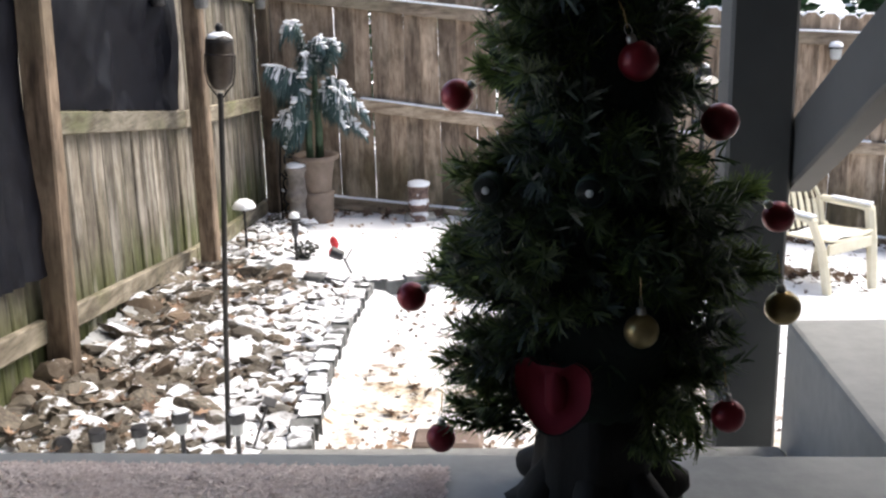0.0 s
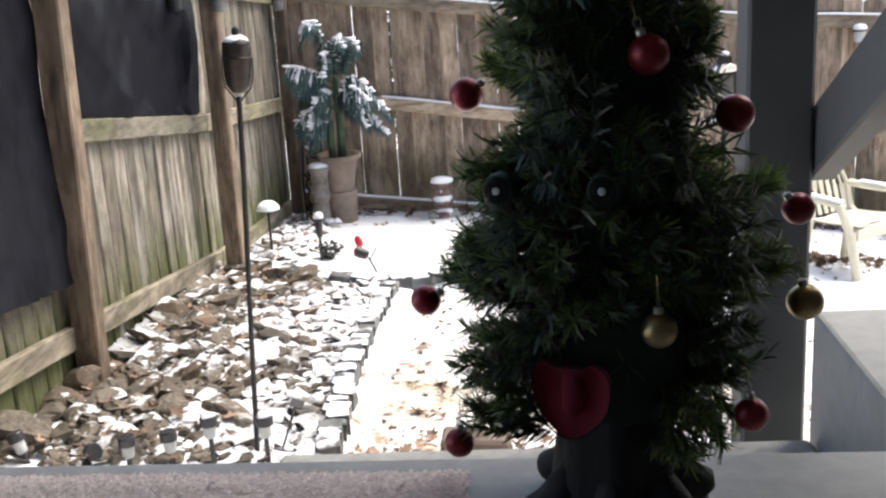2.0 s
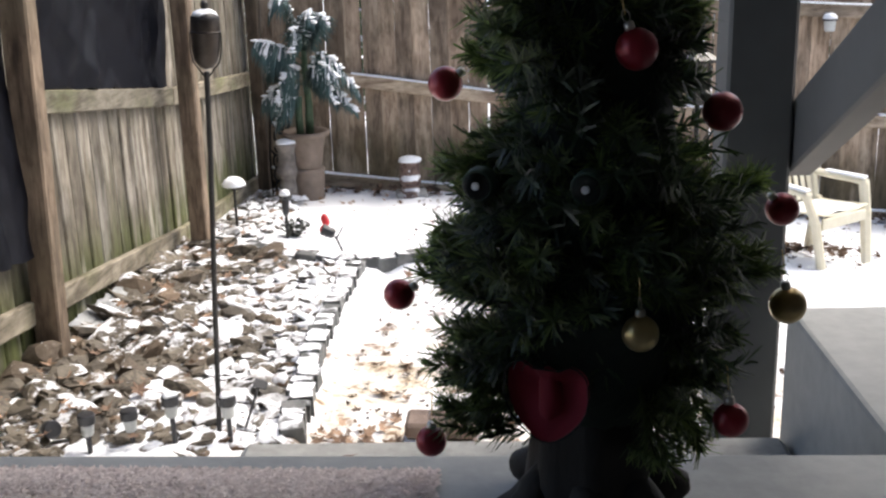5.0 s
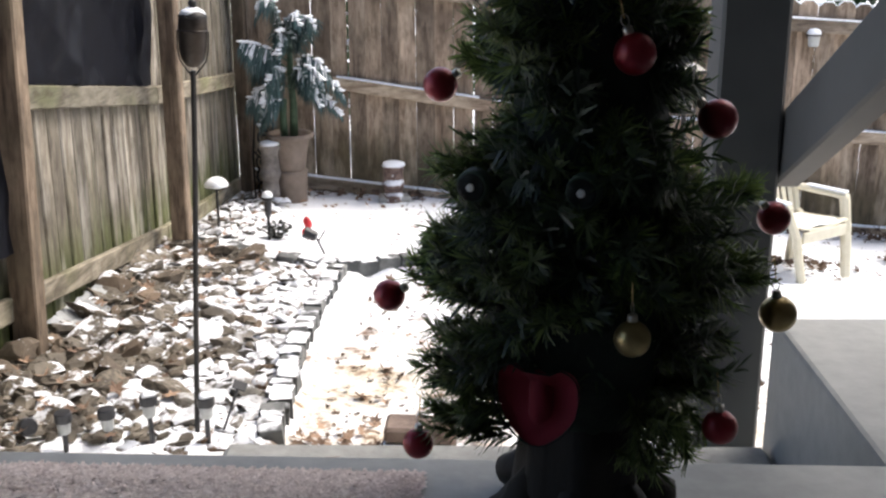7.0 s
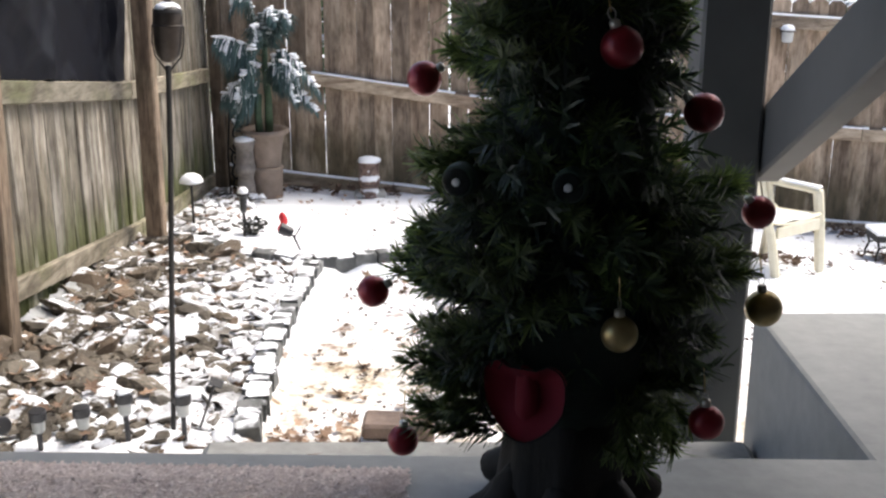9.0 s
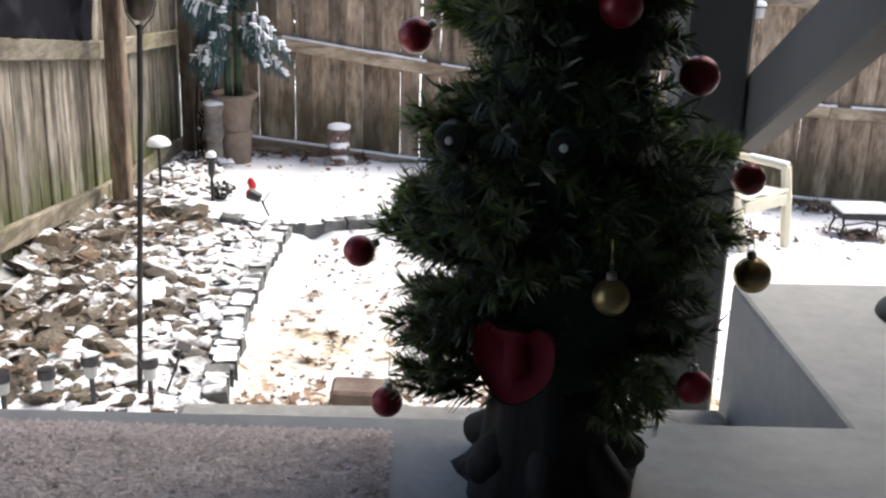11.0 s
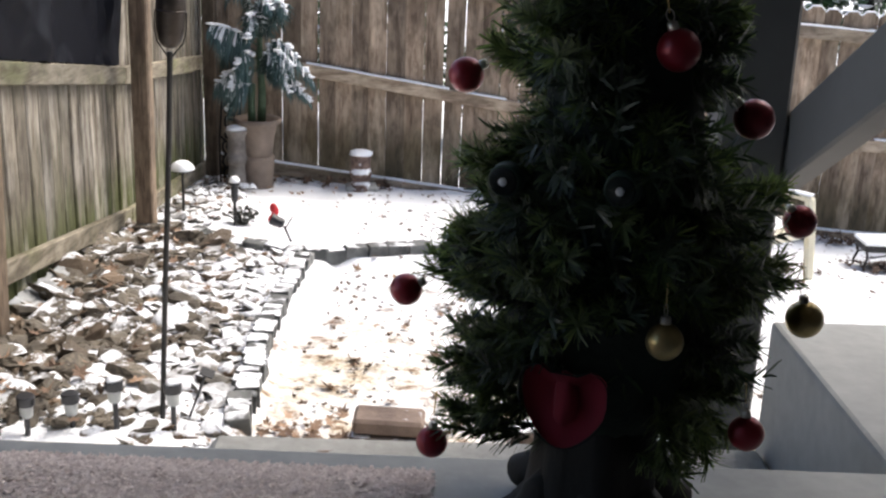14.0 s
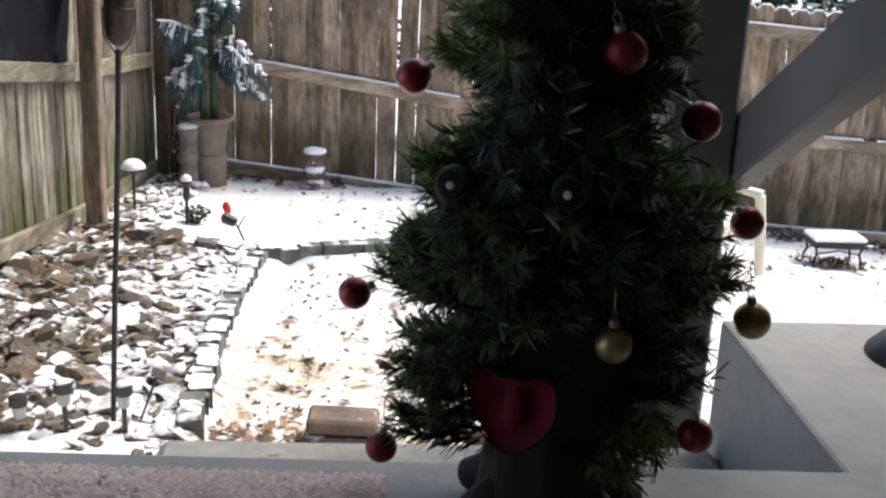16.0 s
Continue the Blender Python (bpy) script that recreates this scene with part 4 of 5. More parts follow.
for i in range(1500):
    y = 3.4 + 5.0 * rng.random() ** 0.85
    x = rng.uniform(-0.6, 3.6) if y > 6.4 else rng.uniform(-0.6, 1.6)
    leaf_shape(chips, (x, y, ground_z(x, y) - (0.035 if y < 6 else -0.01)), rng.uniform(0.008, 0.03), rng)
solo("leaf_litter", dirt, SOIL, "dark wet leaf litter under the fence, chair and table", "leaves", "stuff")
solo("twig_litter", chips, SOIL, "dark bits of leaf and twig lying on the snow", "litter", "stuff")

timber = thing("timber_block", "stack of two short grey landscape timbers on the path", "timber", (-0.175, 3.60, 0.07), -2)
part("timber", Mesh().box(0, 0, 0.03, 0.265, 0.15, 0.063, ch=0.01), TIMBER, timber)
part("timber", Mesh().box(0.005, 0.012, 0.094, 0.255, 0.14, 0.06, rot(0, 1, 1.5), 0.012), TIMBER, timber)
for x, y, sx, a in ((0.40, 3.66, 0.24, 4), (0.72, 3.7, 0.3, -3)):
    solo("timber_block", Mesh().box(0, 0, 0.06, sx, 0.13, 0.11, rot(0, 0, a), 0.012), TIMBER, "single short grey timber lying on the path", "timber", at=(x, y, ground_z(x, y) - 0.06))
bag = Mesh()
for lay in (0, 1):
    for i in range(41):
        for j in range(13):
            y, w = 4.55 + 0.75 * i / 40, j / 12
            p = Vector((y * 9, w * 3, 0))
            bag.v.append((fence_face(y) - 0.04 + 0.17 * w + 0.02 * noise.noise(p), y, ground_z(-1.8, y) + 0.055 * (1 - w) ** 1.5 + 0.03 + 0.03 * noise.noise(p * 1.7) + 0.02 * noise.noise(p * 4) - 0.004 * lay))
for i in range(40):
    for j in range(12):
        a = i * 13 + j
        bag.f += [(a, a + 1, a + 14, a + 13), (a + 533, a + 546, a + 547, a + 534)]
SHEETING = plain("milky_plastic", (0.17, 0.175, 0.175), (0.34, 0.35, 0.35), 25, 0.4, 0.6)
solo("plastic_sheeting", bag, SHEETING, "crumpled milky plastic sheeting along the fence foot", "plastic sheet", smooth=True)


# ---------- lights and ornaments in the yard ----------
def solar_light(x, y, top, lean, label, cap_snow):
    g = ground_z(x, y)
    s = thing("solar_light", label, "garden light", m=pose(x, y, g - 0.02, lean[0], lean[1], 0), group="solar lights by the porch")
    h = top - g + 0.02
    part("stake", Mesh().lathe([(0.004, -0.05), (0.0095, 0.0), (0.0095, h - 0.085), (0.012, h - 0.083)], seg=10), BLACK, s, smooth=False)
    part("lens", Mesh().lathe([(0.017, h - 0.083), (0.021, h - 0.078), (0.024, h - 0.034), (0.022, h - 0.032)], seg=18), FROSTED, s, "frosted clear lens")
    cap = part("cap", Mesh().lathe([(0.030, h - 0.036), (0.031, h - 0.034), (0.031, h - 0.006), (0.028, h - 0.001), (0.0005, h)], seg=20), BLACK, s, "black plastic cap")
    if cap_snow:
        part("snow", Mesh().lathe([(0.026, h - 0.001), (0.025, h + 0.006), (0.014, h + 0.010), (0.0005, h + 0.011)], seg=16, wob=lambda a, z: 1 + 0.12 * math.sin(3 * a + 1)), SNOW, cap, "thin cap of snow", True)


solar_light(-0.906, 3.456, 0.350, (0, 0), "small black solar light with snow on its cap", True)
solar_light(-1.105, 3.454, 0.352, (0, -1), "small black solar light standing among snowy rocks", True)
solar_light(-1.255, 3.448, 0.300, (0, -2), "small black solar light among the rocks", False)
solar_light(-1.405, 3.422, 0.297, (2, 1), "small black solar light set low among rocks", False)
solar_light(-1.80, 3.46, 0.30, (-4, -19), "black solar light leaning over among rocks", False)

fallen = thing("fallen_light", "black solar light lying fallen among the rocks", "garden light", m=pose(-1.56, 3.46, 0.215, 70, 10, 40))
part("cap", Mesh().lathe([(0.033, 0), (0.034, 0.004), (0.034, 0.03), (0.029, 0.036), (0.001, 0.037)], seg=20), BLACK, fallen)
part("lens", Mesh().lathe([(0.022, -0.05), (0.025, -0.002)], seg=16), FROSTED, fallen, "frosted lens")

spot = thing("spotlight", "black solar spotlight on a leaning stake", "garden light", m=pose(-0.885, 3.56, 0.15, 0, 20, 0))
part("stake", Mesh().tube([(0, 0, -0.03), (0, 0, 0.21)], [0.004, 0.0055], 8), BLACK, spot)
part("head", Mesh().lathe([(0.02, 0.0), (0.033, 0.01), (0.033, 0.05), (0.028, 0.055), (0.001, 0.056)], (0.045, 0.01, -0.02), 16, rot(50, 20, 0)), BLACK, spot)
part("panel", Mesh().box(0.005, -0.01, 0.215, 0.05, 0.035, 0.006, rot(35), 0.002), BLACK, spot)


def torch(x, y, top, size, lean, label):
    """A garden torch: thin pole, wire cradle, metal fuel cup, snuffer cap."""
    g = ground_z(x, y)
    t = thing("garden_torch", label, "torch", m=pose(x, y, g, 0, lean, 0))
    h = top - g
    k = size / 0.22
    neck = h - 0.225 * k
    part("pole", Mesh().tube([(0, 0, -0.12), (0, 0, 0.5), (0.003, 0, 1.0), (0, 0, neck)], [0.0095, 0.0095, 0.0095, 0.0095], 10), IRON, t)
    cup = part("fuel_cup", Mesh().lathe([(0.006 * k, neck + 0.01), (0.022 * k, neck + 0.016), (0.037 * k, neck + 0.035 * k), (0.044 * k, neck + 0.07 * k), (0.046 * k, neck + 0.125 * k), (0.047 * k, neck + 0.127 * k), (0.046 * k, neck + 0.165 * k), (0.043 * k, neck + 0.17 * k)], seg=26), BRONZE, t, "dark bronze fuel cup", True)
    part("rim", Mesh().lathe([(0.0475 * k, neck + 0.122 * k), (0.049 * k, neck + 0.126 * k), (0.0475 * k, neck + 0.131 * k)], seg=26), BRONZE, cup, smooth=True)
    cap = part("cap", Mesh().lathe([(0.046 * k, neck + 0.168 * k), (0.047 * k, neck + 0.172 * k), (0.030 * k, neck + 0.188 * k), (0.016 * k, neck + 0.194 * k), (0.011 * k, neck + 0.2 * k), (0.013 * k, neck + 0.208 * k), (0.013 * k, neck + 0.216 * k), (0.007 * k, neck + 0.224 * k), (0.001, neck + 0.226 * k)], seg=24), IRON, t, "black snuffer cap with a knob", True)
    part("snow", Mesh().lathe([(0.04 * k, neck + 0.178 * k), (0.032 * k, neck + 0.190 * k), (0.017 * k, neck + 0.198 * k), (0.012 * k, neck + 0.199 * k)], seg=18, wob=lambda a, z: 1 + 0.1 * math.sin(2 * a)), SNOW, cap, "dusting of snow", True)
    for s in (-1, 1):
        pts = [(s * 0.004, 0, neck - 0.02), (s * 0.02 * k, 0, neck + 0.002), (s * 0.042 * k, 0, neck + 0.03 * k), (s * 0.05 * k, 0, neck + 0.07 * k), (s * 0.05 * k, 0, neck + 0.125 * k)]
        part("cradle", Mesh().tube(pts, 0.0028, 6), IRON, t)


torch(-0.975, 3.56, 1.695, 0.225, 3.2, "tall black garden torch with a bronze fuel cup")


def stake_lantern(x, y, top):
    """A small square lantern with a hipped roof on a thin stake."""
    g = ground_z(x, y)
    f = thing("stake_lantern", "small black square lantern on a thin stake, dusted with snow", "lantern", (x, y, g))
    h = top - g
    part("stake", Mesh().tube([(0, 0, -0.06), (0, 0, h - 0.16)], [0.006, 0.007], 8), BLACK, f)
    body = part("body", Mesh().box(0, 0, h - 0.155, 0.05, 0.05, 0.014, rot(0, 0, 20), 0.003), BLACK, f)
    for sx, sy in ((-1, -1), (1, -1), (1, 1), (-1, 1)):
        p = rot(0, 0, 20) @ Vector((sx * 0.021, sy * 0.021, 0))
        part("corner_bar", Mesh().box(p.x, p.y, h - 0.10, 0.006, 0.006, 0.10, rot(0, 0, 20), 0.001), BLACK, body)
    part("lens", Mesh().box(0, 0, h - 0.10, 0.034, 0.034, 0.098, rot(0, 0, 20), 0.003), RIBBED, body, "grey ribbed lens")
    m = Mesh()
    for k, (r, z) in enumerate(((0.040, h - 0.050), (0.041, h - 0.042), (0.015, h - 0.022), (0.013, h - 0.002), (0.001, h))):
        m.v += [tuple(rot(0, 0, 20) @ Vector((sx * r, sy * r, z))) for sx, sy in ((-1, -1), (1, -1), (1, 1), (-1, 1))]
    m.f = [(3, 2, 1, 0)] + [(k * 4 + i, k * 4 + (i + 1) % 4, k * 4 + 4 + (i + 1) % 4, k * 4 + 4 + i) for k in range(4) for i in range(4)]
    roof = part("roof", m, BLACK, f, "hipped black roof")
    part("snow", Mesh().blob((0, 0, h + 0.003), 0.014, 0.014, 0.008, 0.3, 3, level=1), SNOW, roof, "bit of snow", True)
    part("snow", Mesh().blob((-0.012, -0.014, h - 0.033), 0.030, 0.024, 0.006, 0.4, 5, rot(12, -14, 0), 2), SNOW, roof, "patch of snow", True)


stake_lantern(0.61, 3.02, 1.588)

lamp = thing("path_light", "low garden path light with a snowy pagoda shade", "garden light", (-1.725, 6.88, ground_z(-1.725, 6.88)))
part("stem", Mesh().tube([(0, 0, -0.05), (0, 0, 0.30)], 0.009, 8), IRON, lamp)
shade = part("shade", Mesh().lathe([(0.072, 0.292), (0.074, 0.296), (0.066, 0.306), (0.045, 0.322), (0.02, 0.332), (0.001, 0.334)], seg=24), IRON, lamp, "wide dark metal shade")
part("snow", Mesh().lathe([(0.075, 0.297), (0.074, 0.312), (0.058, 0.336), (0.034, 0.352), (0.001, 0.356)], seg=24, wob=lambda a, z: 1 + 0.03 * math.sin(4 * a)), SNOW, shade, "cap of snow", True)

stick = thing("garden_stake_light", "short blue-grey stake light topped with snow", "garden light", (-1.335, 6.60, ground_z(-1.335, 6.6)))
part("stake", Mesh().tube([(0, 0, -0.03), (0, 0, 0.24)], 0.010, 8), IRON, stick)
hd = part("head", Mesh().lathe([(0.016, 0.16), (0.022, 0.18), (0.024, 0.26), (0.034, 0.268), (0.034, 0.286), (0.02, 0.3), (0.001, 0.303)], seg=16), BLACK, stick)
part("snow", Mesh().lathe([(0.034, 0.285), (0.032, 0.305), (0.018, 0.32), (0.001, 0.324)], seg=16), SNOW, hd, "cap of snow", True)

clump = thing("dried_plant", "low dark dried plant clump dusted with snow", "plant", (-1.30, 6.66, ground_z(-1.3, 6.66)))
m, sn = Mesh(), Mesh()
rng = random.Random(15)
for i in range(70):
    a, r = rng.uniform(0, 6.283), rng.uniform(0.02, 0.10)
    tip = Vector((r * math.cos(a), r * math.sin(a) * 0.8, rng.uniform(0.03, 0.11)))
    m.tube([(tip.x * 0.2, tip.y * 0.2, 0), (tip.x * 0.7, tip.y * 0.7, tip.z * 0.8), tip], [0.003, 0.0025, 0.001], 4)
    m.blob(tip, 0.018, 0.014, 0.006, 0.5, i, rot(rng.uniform(-50, 50), rng.uniform(-50, 50), 0), 1)
    if i % 5 == 0:
        sn.blob(tip + Vector((0, 0, 0.008)), 0.014, 0.012, 0.006, 0.3, i, level=1)
DARKPLANT = plain("dead_leaves", (0.02, 0.022, 0.02), (0.07, 0.07, 0.06), 30, 0.8, 0.4)
tagged(part("growth", m, DARKPLANT, clump), kind="stuff")
tagged(part("snow_specks", sn, SNOW, clump), kind="stuff")

fig = thing("garden_ornament", "small red garden ornament standing in the snow", "ornament", m=pose(-1.105, 6.66, ground_z(-1.105, 6.66)) @ Matrix.Scale(0.78, 4))
part("stick", Mesh().tube([(0, 0, -0.03), (0, 0, 0.09)], 0.005, 6), IRON, fig)
part("body", Mesh().blob((0.005, 0, 0.145), 0.032, 0.026, 0.055, 0.25, 3, rot(0, -12, 0), 3), RED_CLOTH, fig, smooth=True)
part("tail", Mesh().blob((-0.02, 0, 0.075), 0.022, 0.018, 0.04, 0.25, 5, rot(0, 25, 0), 2), RED_CLOTH, fig, smooth=True)

spot2 = thing("spotlight", "black solar spotlight tilted beside the red ornament", "garden light", m=pose(-0.965, 6.33, ground_z(-0.96, 6.33), 0, -8, 0))
part("stake", Mesh().tube([(0.03, 0, -0.05), (-0.01, 0, 0.09)], [0.006, 0.007], 8), BLACK, spot2)
part("head", Mesh().lathe([(0.02, -0.03), (0.03, -0.02), (0.036, 0.05), (0.03, 0.054)], (-0.035, 0, 0.115), 16, rot(0, -58, 0)), BLACK, spot2)
part("panel", Mesh().box(0.025, 0, 0.11, 0.065, 0.06, 0.008, rot(0, -52, 0), 0.003), BLACK, spot2)


# ---------- corner with planter, palm and carved figures ----------
PX, PY = -1.47, 8.12
pz = ground_z(PX, PY)
planter = thing("planter", "tall weathered terracotta planter made of stacked pots", "planter", (PX, PY, pz))
part("base_pot", Mesh().lathe([(0.10, -0.02), (0.115, 0.0), (0.118, 0.10), (0.122, 0.20), (0.128, 0.22), (0.12, 0.235)], seg=28), CLAY, planter, smooth=True)
part("pot", Mesh().lathe([(0.10, 0.232), (0.105, 0.24), (0.122, 0.36), (0.140, 0.47), (0.165, 0.478), (0.175, 0.49), (0.176, 0.512), (0.165, 0.52), (0.14, 0.50), (0.12, 0.47)], seg=30), CLAY, planter, "terracotta pot with a thick rim", True)
part("soil", Mesh().lathe([(0.135, 0.475), (0.13, 0.488), (0.001, 0.492)], seg=24), SOIL, planter)

palm = thing("palm_plant", "dark green artificial palm loaded with snow in the planter", "palm", (PX, PY, pz + 0.48))
part("trunk", Mesh().tube([(0.03, 0, 0), (0.035, 0, 0.25), (0.02, 0, 0.5), (0.03, 0, 0.72)], [0.033, 0.028, 0.024, 0.014], 12), PALM_STEM, palm, "green ringed stem", True)
part("short_trunk", Mesh().tube([(-0.03, -0.05, 0), (-0.035, -0.055, 0.16), (-0.03, -0.05, 0.30)], [0.03, 0.027, 0.03], 10), PALM_STEM, palm, smooth=True)
rng = random.Random(33)


def frond(start, path, leaf_len, seed, hang=1.0):
    """A feathered frond: bent rib, hanging leaflets, snow along its back."""
    rg = random.Random(seed)
    pts = [Vector(start)] + [Vector(p) for p in path]
    fine = []
    for i in range(len(pts) - 1):
        for k in range(8):
            fine.append(pts[i].lerp(pts[i + 1], k / 8))
    fine.append(pts[-1])
    for _ in range(3):
        fine = [fine[0]] + [(fine[i - 1] + 2 * fine[i] + fine[i + 1]) / 4 for i in range(1, len(fine) - 1)] + [fine[-1]]
    f = part("frond", Mesh().tube(fine, [0.007 - 0.005 * i / len(fine) for i in range(len(fine))], 5), PALM_STEM, palm)
    lv, sn = Mesh(), Mesh()
    n = len(fine)
    for i in range(4, n):
        d = (fine[i] - fine[i - 1]).normalized()
        side = d.cross(Vector((0, 0, 1)))
        side = side.normalized() if side.length > 0.05 else Vector((1, 0, 0))
        for s in (-1, 1):
            for rep in range(6):
                q = fine[i].lerp(fine[i - 1], rep / 6)
                ln = leaf_len * (0.5 + 0.5 * math.sin(math.pi * min(i / n + 0.12, 1))) * rg.uniform(0.45, 1.35)
                way = (side * s * rg.uniform(0.25, 0.9) + d * 0.4 + Vector((0, 0, -hang * rg.uniform(0.3, 1.5)))).normalized()
                wv = d * 0.0052
                mid = q + way * ln * 0.55
                tip = q + way * ln * 0.9 + Vector((0, 0, -ln * 0.25))
                lv.add([q - wv * 0.5, q + wv * 0.5, mid + wv, tip, mid - wv], [(0, 1, 2, 4), (4, 2, 3)])
                if rg.random() < 0.20:
                    up = Vector((0, 0, 0.004))
                    sn.add([q - wv + up, q + wv + up, mid + wv * 1.1 + up, mid + way * ln * 0.12 + up, mid - wv * 1.1 + up], [(0, 1, 2, 4), (4, 2, 3)])
        if rg.random() < 0.55:
            sn.blob(fine[i] + Vector((rg.uniform(-0.01, 0.01), 0, 0.006)), 0.026 * rg.uniform(0.5, 1.5), 0.022 * rg.uniform(0.6, 1.3), 0.011, 0.5, seed * 7 + i, level=1)
    tagged(part("leafage", lv, PALM, f), kind="stuff")
    tagged(part("snow", sn, SNOW, f, "lumps of snow along the frond"), kind="stuff")


frond((0.03, 0, 0.62), [(-0.02, -0.03, 0.82), (-0.07, -0.06, 1.03), (-0.15, -0.09, 1.03), (-0.20, -0.10, 0.90)], 0.15, 1)
frond((0.03, 0, 0.62), [(0.12, -0.04, 0.80), (0.18, -0.08, 0.91), (0.24, -0.1, 0.83)], 0.15, 2)
frond((0.02, 0, 0.56), [(-0.12, -0.06, 0.67), (-0.22, -0.10, 0.71), (-0.31, -0.12, 0.72)], 0.22, 3, 1.6)
frond((0.03, 0, 0.50), [(0.15, -0.06, 0.63), (0.25, -0.10, 0.59), (0.37, -0.12, 0.43), (0.44, -0.12, 0.33)], 0.17, 4, 1.3)
frond((0.03, 0, 0.38), [(0.14, -0.05, 0.40), (0.25, -0.08, 0.37), (0.34, -0.1, 0.28), (0.41, -0.1, 0.19)], 0.12, 5)
frond((0.02, 0, 0.56), [(0.0, -0.10, 0.78), (-0.01, -0.18, 0.82), (-0.02, -0.24, 0.62)], 0.13, 6)
frond((0.02, 0, 0.38), [(-0.10, -0.06, 0.41), (-0.20, -0.09, 0.38), (-0.29, -0.1, 0.29)], 0.22, 7, 1.6)
frond((-0.03, -0.05, 0.28), [(-0.10, -0.1, 0.30), (-0.17, -0.12, 0.22), (-0.20, -0.12, 0.10)], 0.16, 8, 1.5)
frond((0.02, 0, 0.58), [(0.04, 0.08, 0.82), (0.05, 0.16, 0.92), (0.08, 0.2, 0.84)], 0.14, 9)
frond((0.02, 0, 0.50), [(-0.14, 0.02, 0.62), (-0.22, 0.03, 0.58), (-0.27, 0.03, 0.46)], 0.20, 10, 1.4)
frond((0.03, 0, 0.60), [(0.03, -0.08, 0.84), (0.08, -0.12, 0.93), (0.14, -0.14, 0.84)], 0.14, 11)
frond((0.02, 0, 0.42), [(0.10, -0.10, 0.56), (0.20, -0.14, 0.55), (0.30, -0.16, 0.42)], 0.18, 12, 1.4)

frond((0.02, 0, 0.45), [(-0.06, -0.14, 0.55), (-0.13, -0.20, 0.42), (-0.15, -0.22, 0.27)], 0.17, 13, 1.4)
frond((0.03, 0, 0.45), [(0.12, -0.12, 0.53), (0.22, -0.17, 0.42), (0.28, -0.19, 0.27)], 0.16, 14, 1.4)

trellis = thing("wire_ornament", "black scrolled wire ornament leaning in the fence corner", "ornament", (-1.69, 8.22, ground_z(-1.69, 8.2)))
for i in range(6):
    a0 = i * 1.1
    pts = [(0.075 * math.cos(a0 + k * 0.55) * (1 - k / 26), 0.02 * math.sin(k), 0.06 + 0.10 * i + 0.075 * math.sin(a0 + k * 0.55) * (1 - k / 26)) for k in range(20)]
    part("scroll", Mesh().tube(pts, 0.009, 6), IRON, trellis)
for s in (-1, 1):
    part("upright", Mesh().tube([(s * 0.085, 0, -0.02), (s * 0.09, 0, 0.3), (s * 0.06, 0, 0.70)], 0.008, 6), IRON, trellis)


def carved(name, label, x, y, h, r, material, seed):
    z = ground_z(x, y)
    def face(a, q):
        u = q / h
        front = max(0, math.cos(a + math.pi / 2)) ** 2
        k = 1 + 0.05 * math.sin(q * 60)
        k += front * (0.30 * math.exp(-((u - 0.52) / 0.07) ** 2) - 0.22 * math.exp(-((u - 0.34) / 0.06) ** 2) + 0.22 * math.exp(-((u - 0.24) / 0.04) ** 2) - 0.22 * math.exp(-((u - 0.66) / 0.05) ** 2) * abs(math.sin(2 * a)))
        return k * (1 + 0.05 * noise.noise(Vector((a, q * 20, seed))))
    prof = [(r * (0.88 + 0.1 * math.sin(i * 0.5) + 0.12 * i / 28), h * i / 28) for i in range(29)]
    t = thing(name, label, "statue", (x, y, z - 0.02))
    part("figure", Mesh().lathe(prof, seg=30, wob=face), material, t, smooth=True)
    part("snow", Mesh().lathe([(r * 1.06, h - 0.002), (r * 1.02, h + 0.018), (r * 0.6, h + 0.03), (0.001, h + 0.034)], seg=22, wob=lambda a, q: 1 + 0.05 * math.sin(3 * a + 1)), SNOW, t, "flat cap of snow", True)


carved("tiki_statue", "grey carved wooden tiki post capped with snow", -1.605, 8.0, 0.455, 0.072, TIKI, 2)
carved("tiki_statue", "squat reddish carved tiki head capped with snow", -0.705, 8.20, 0.30, 0.082, TIKI_RED, 6)
solo("stone_block", Mesh().box(0, 0, 0.04, 0.24, 0.16, 0.12, rot(0, 0, 8), 0.012), STEP_STONE, "grey concrete block under the tiki head", "block", at=(-0.70, 8.22, ground_z(-0.7, 8.2) - 0.06))


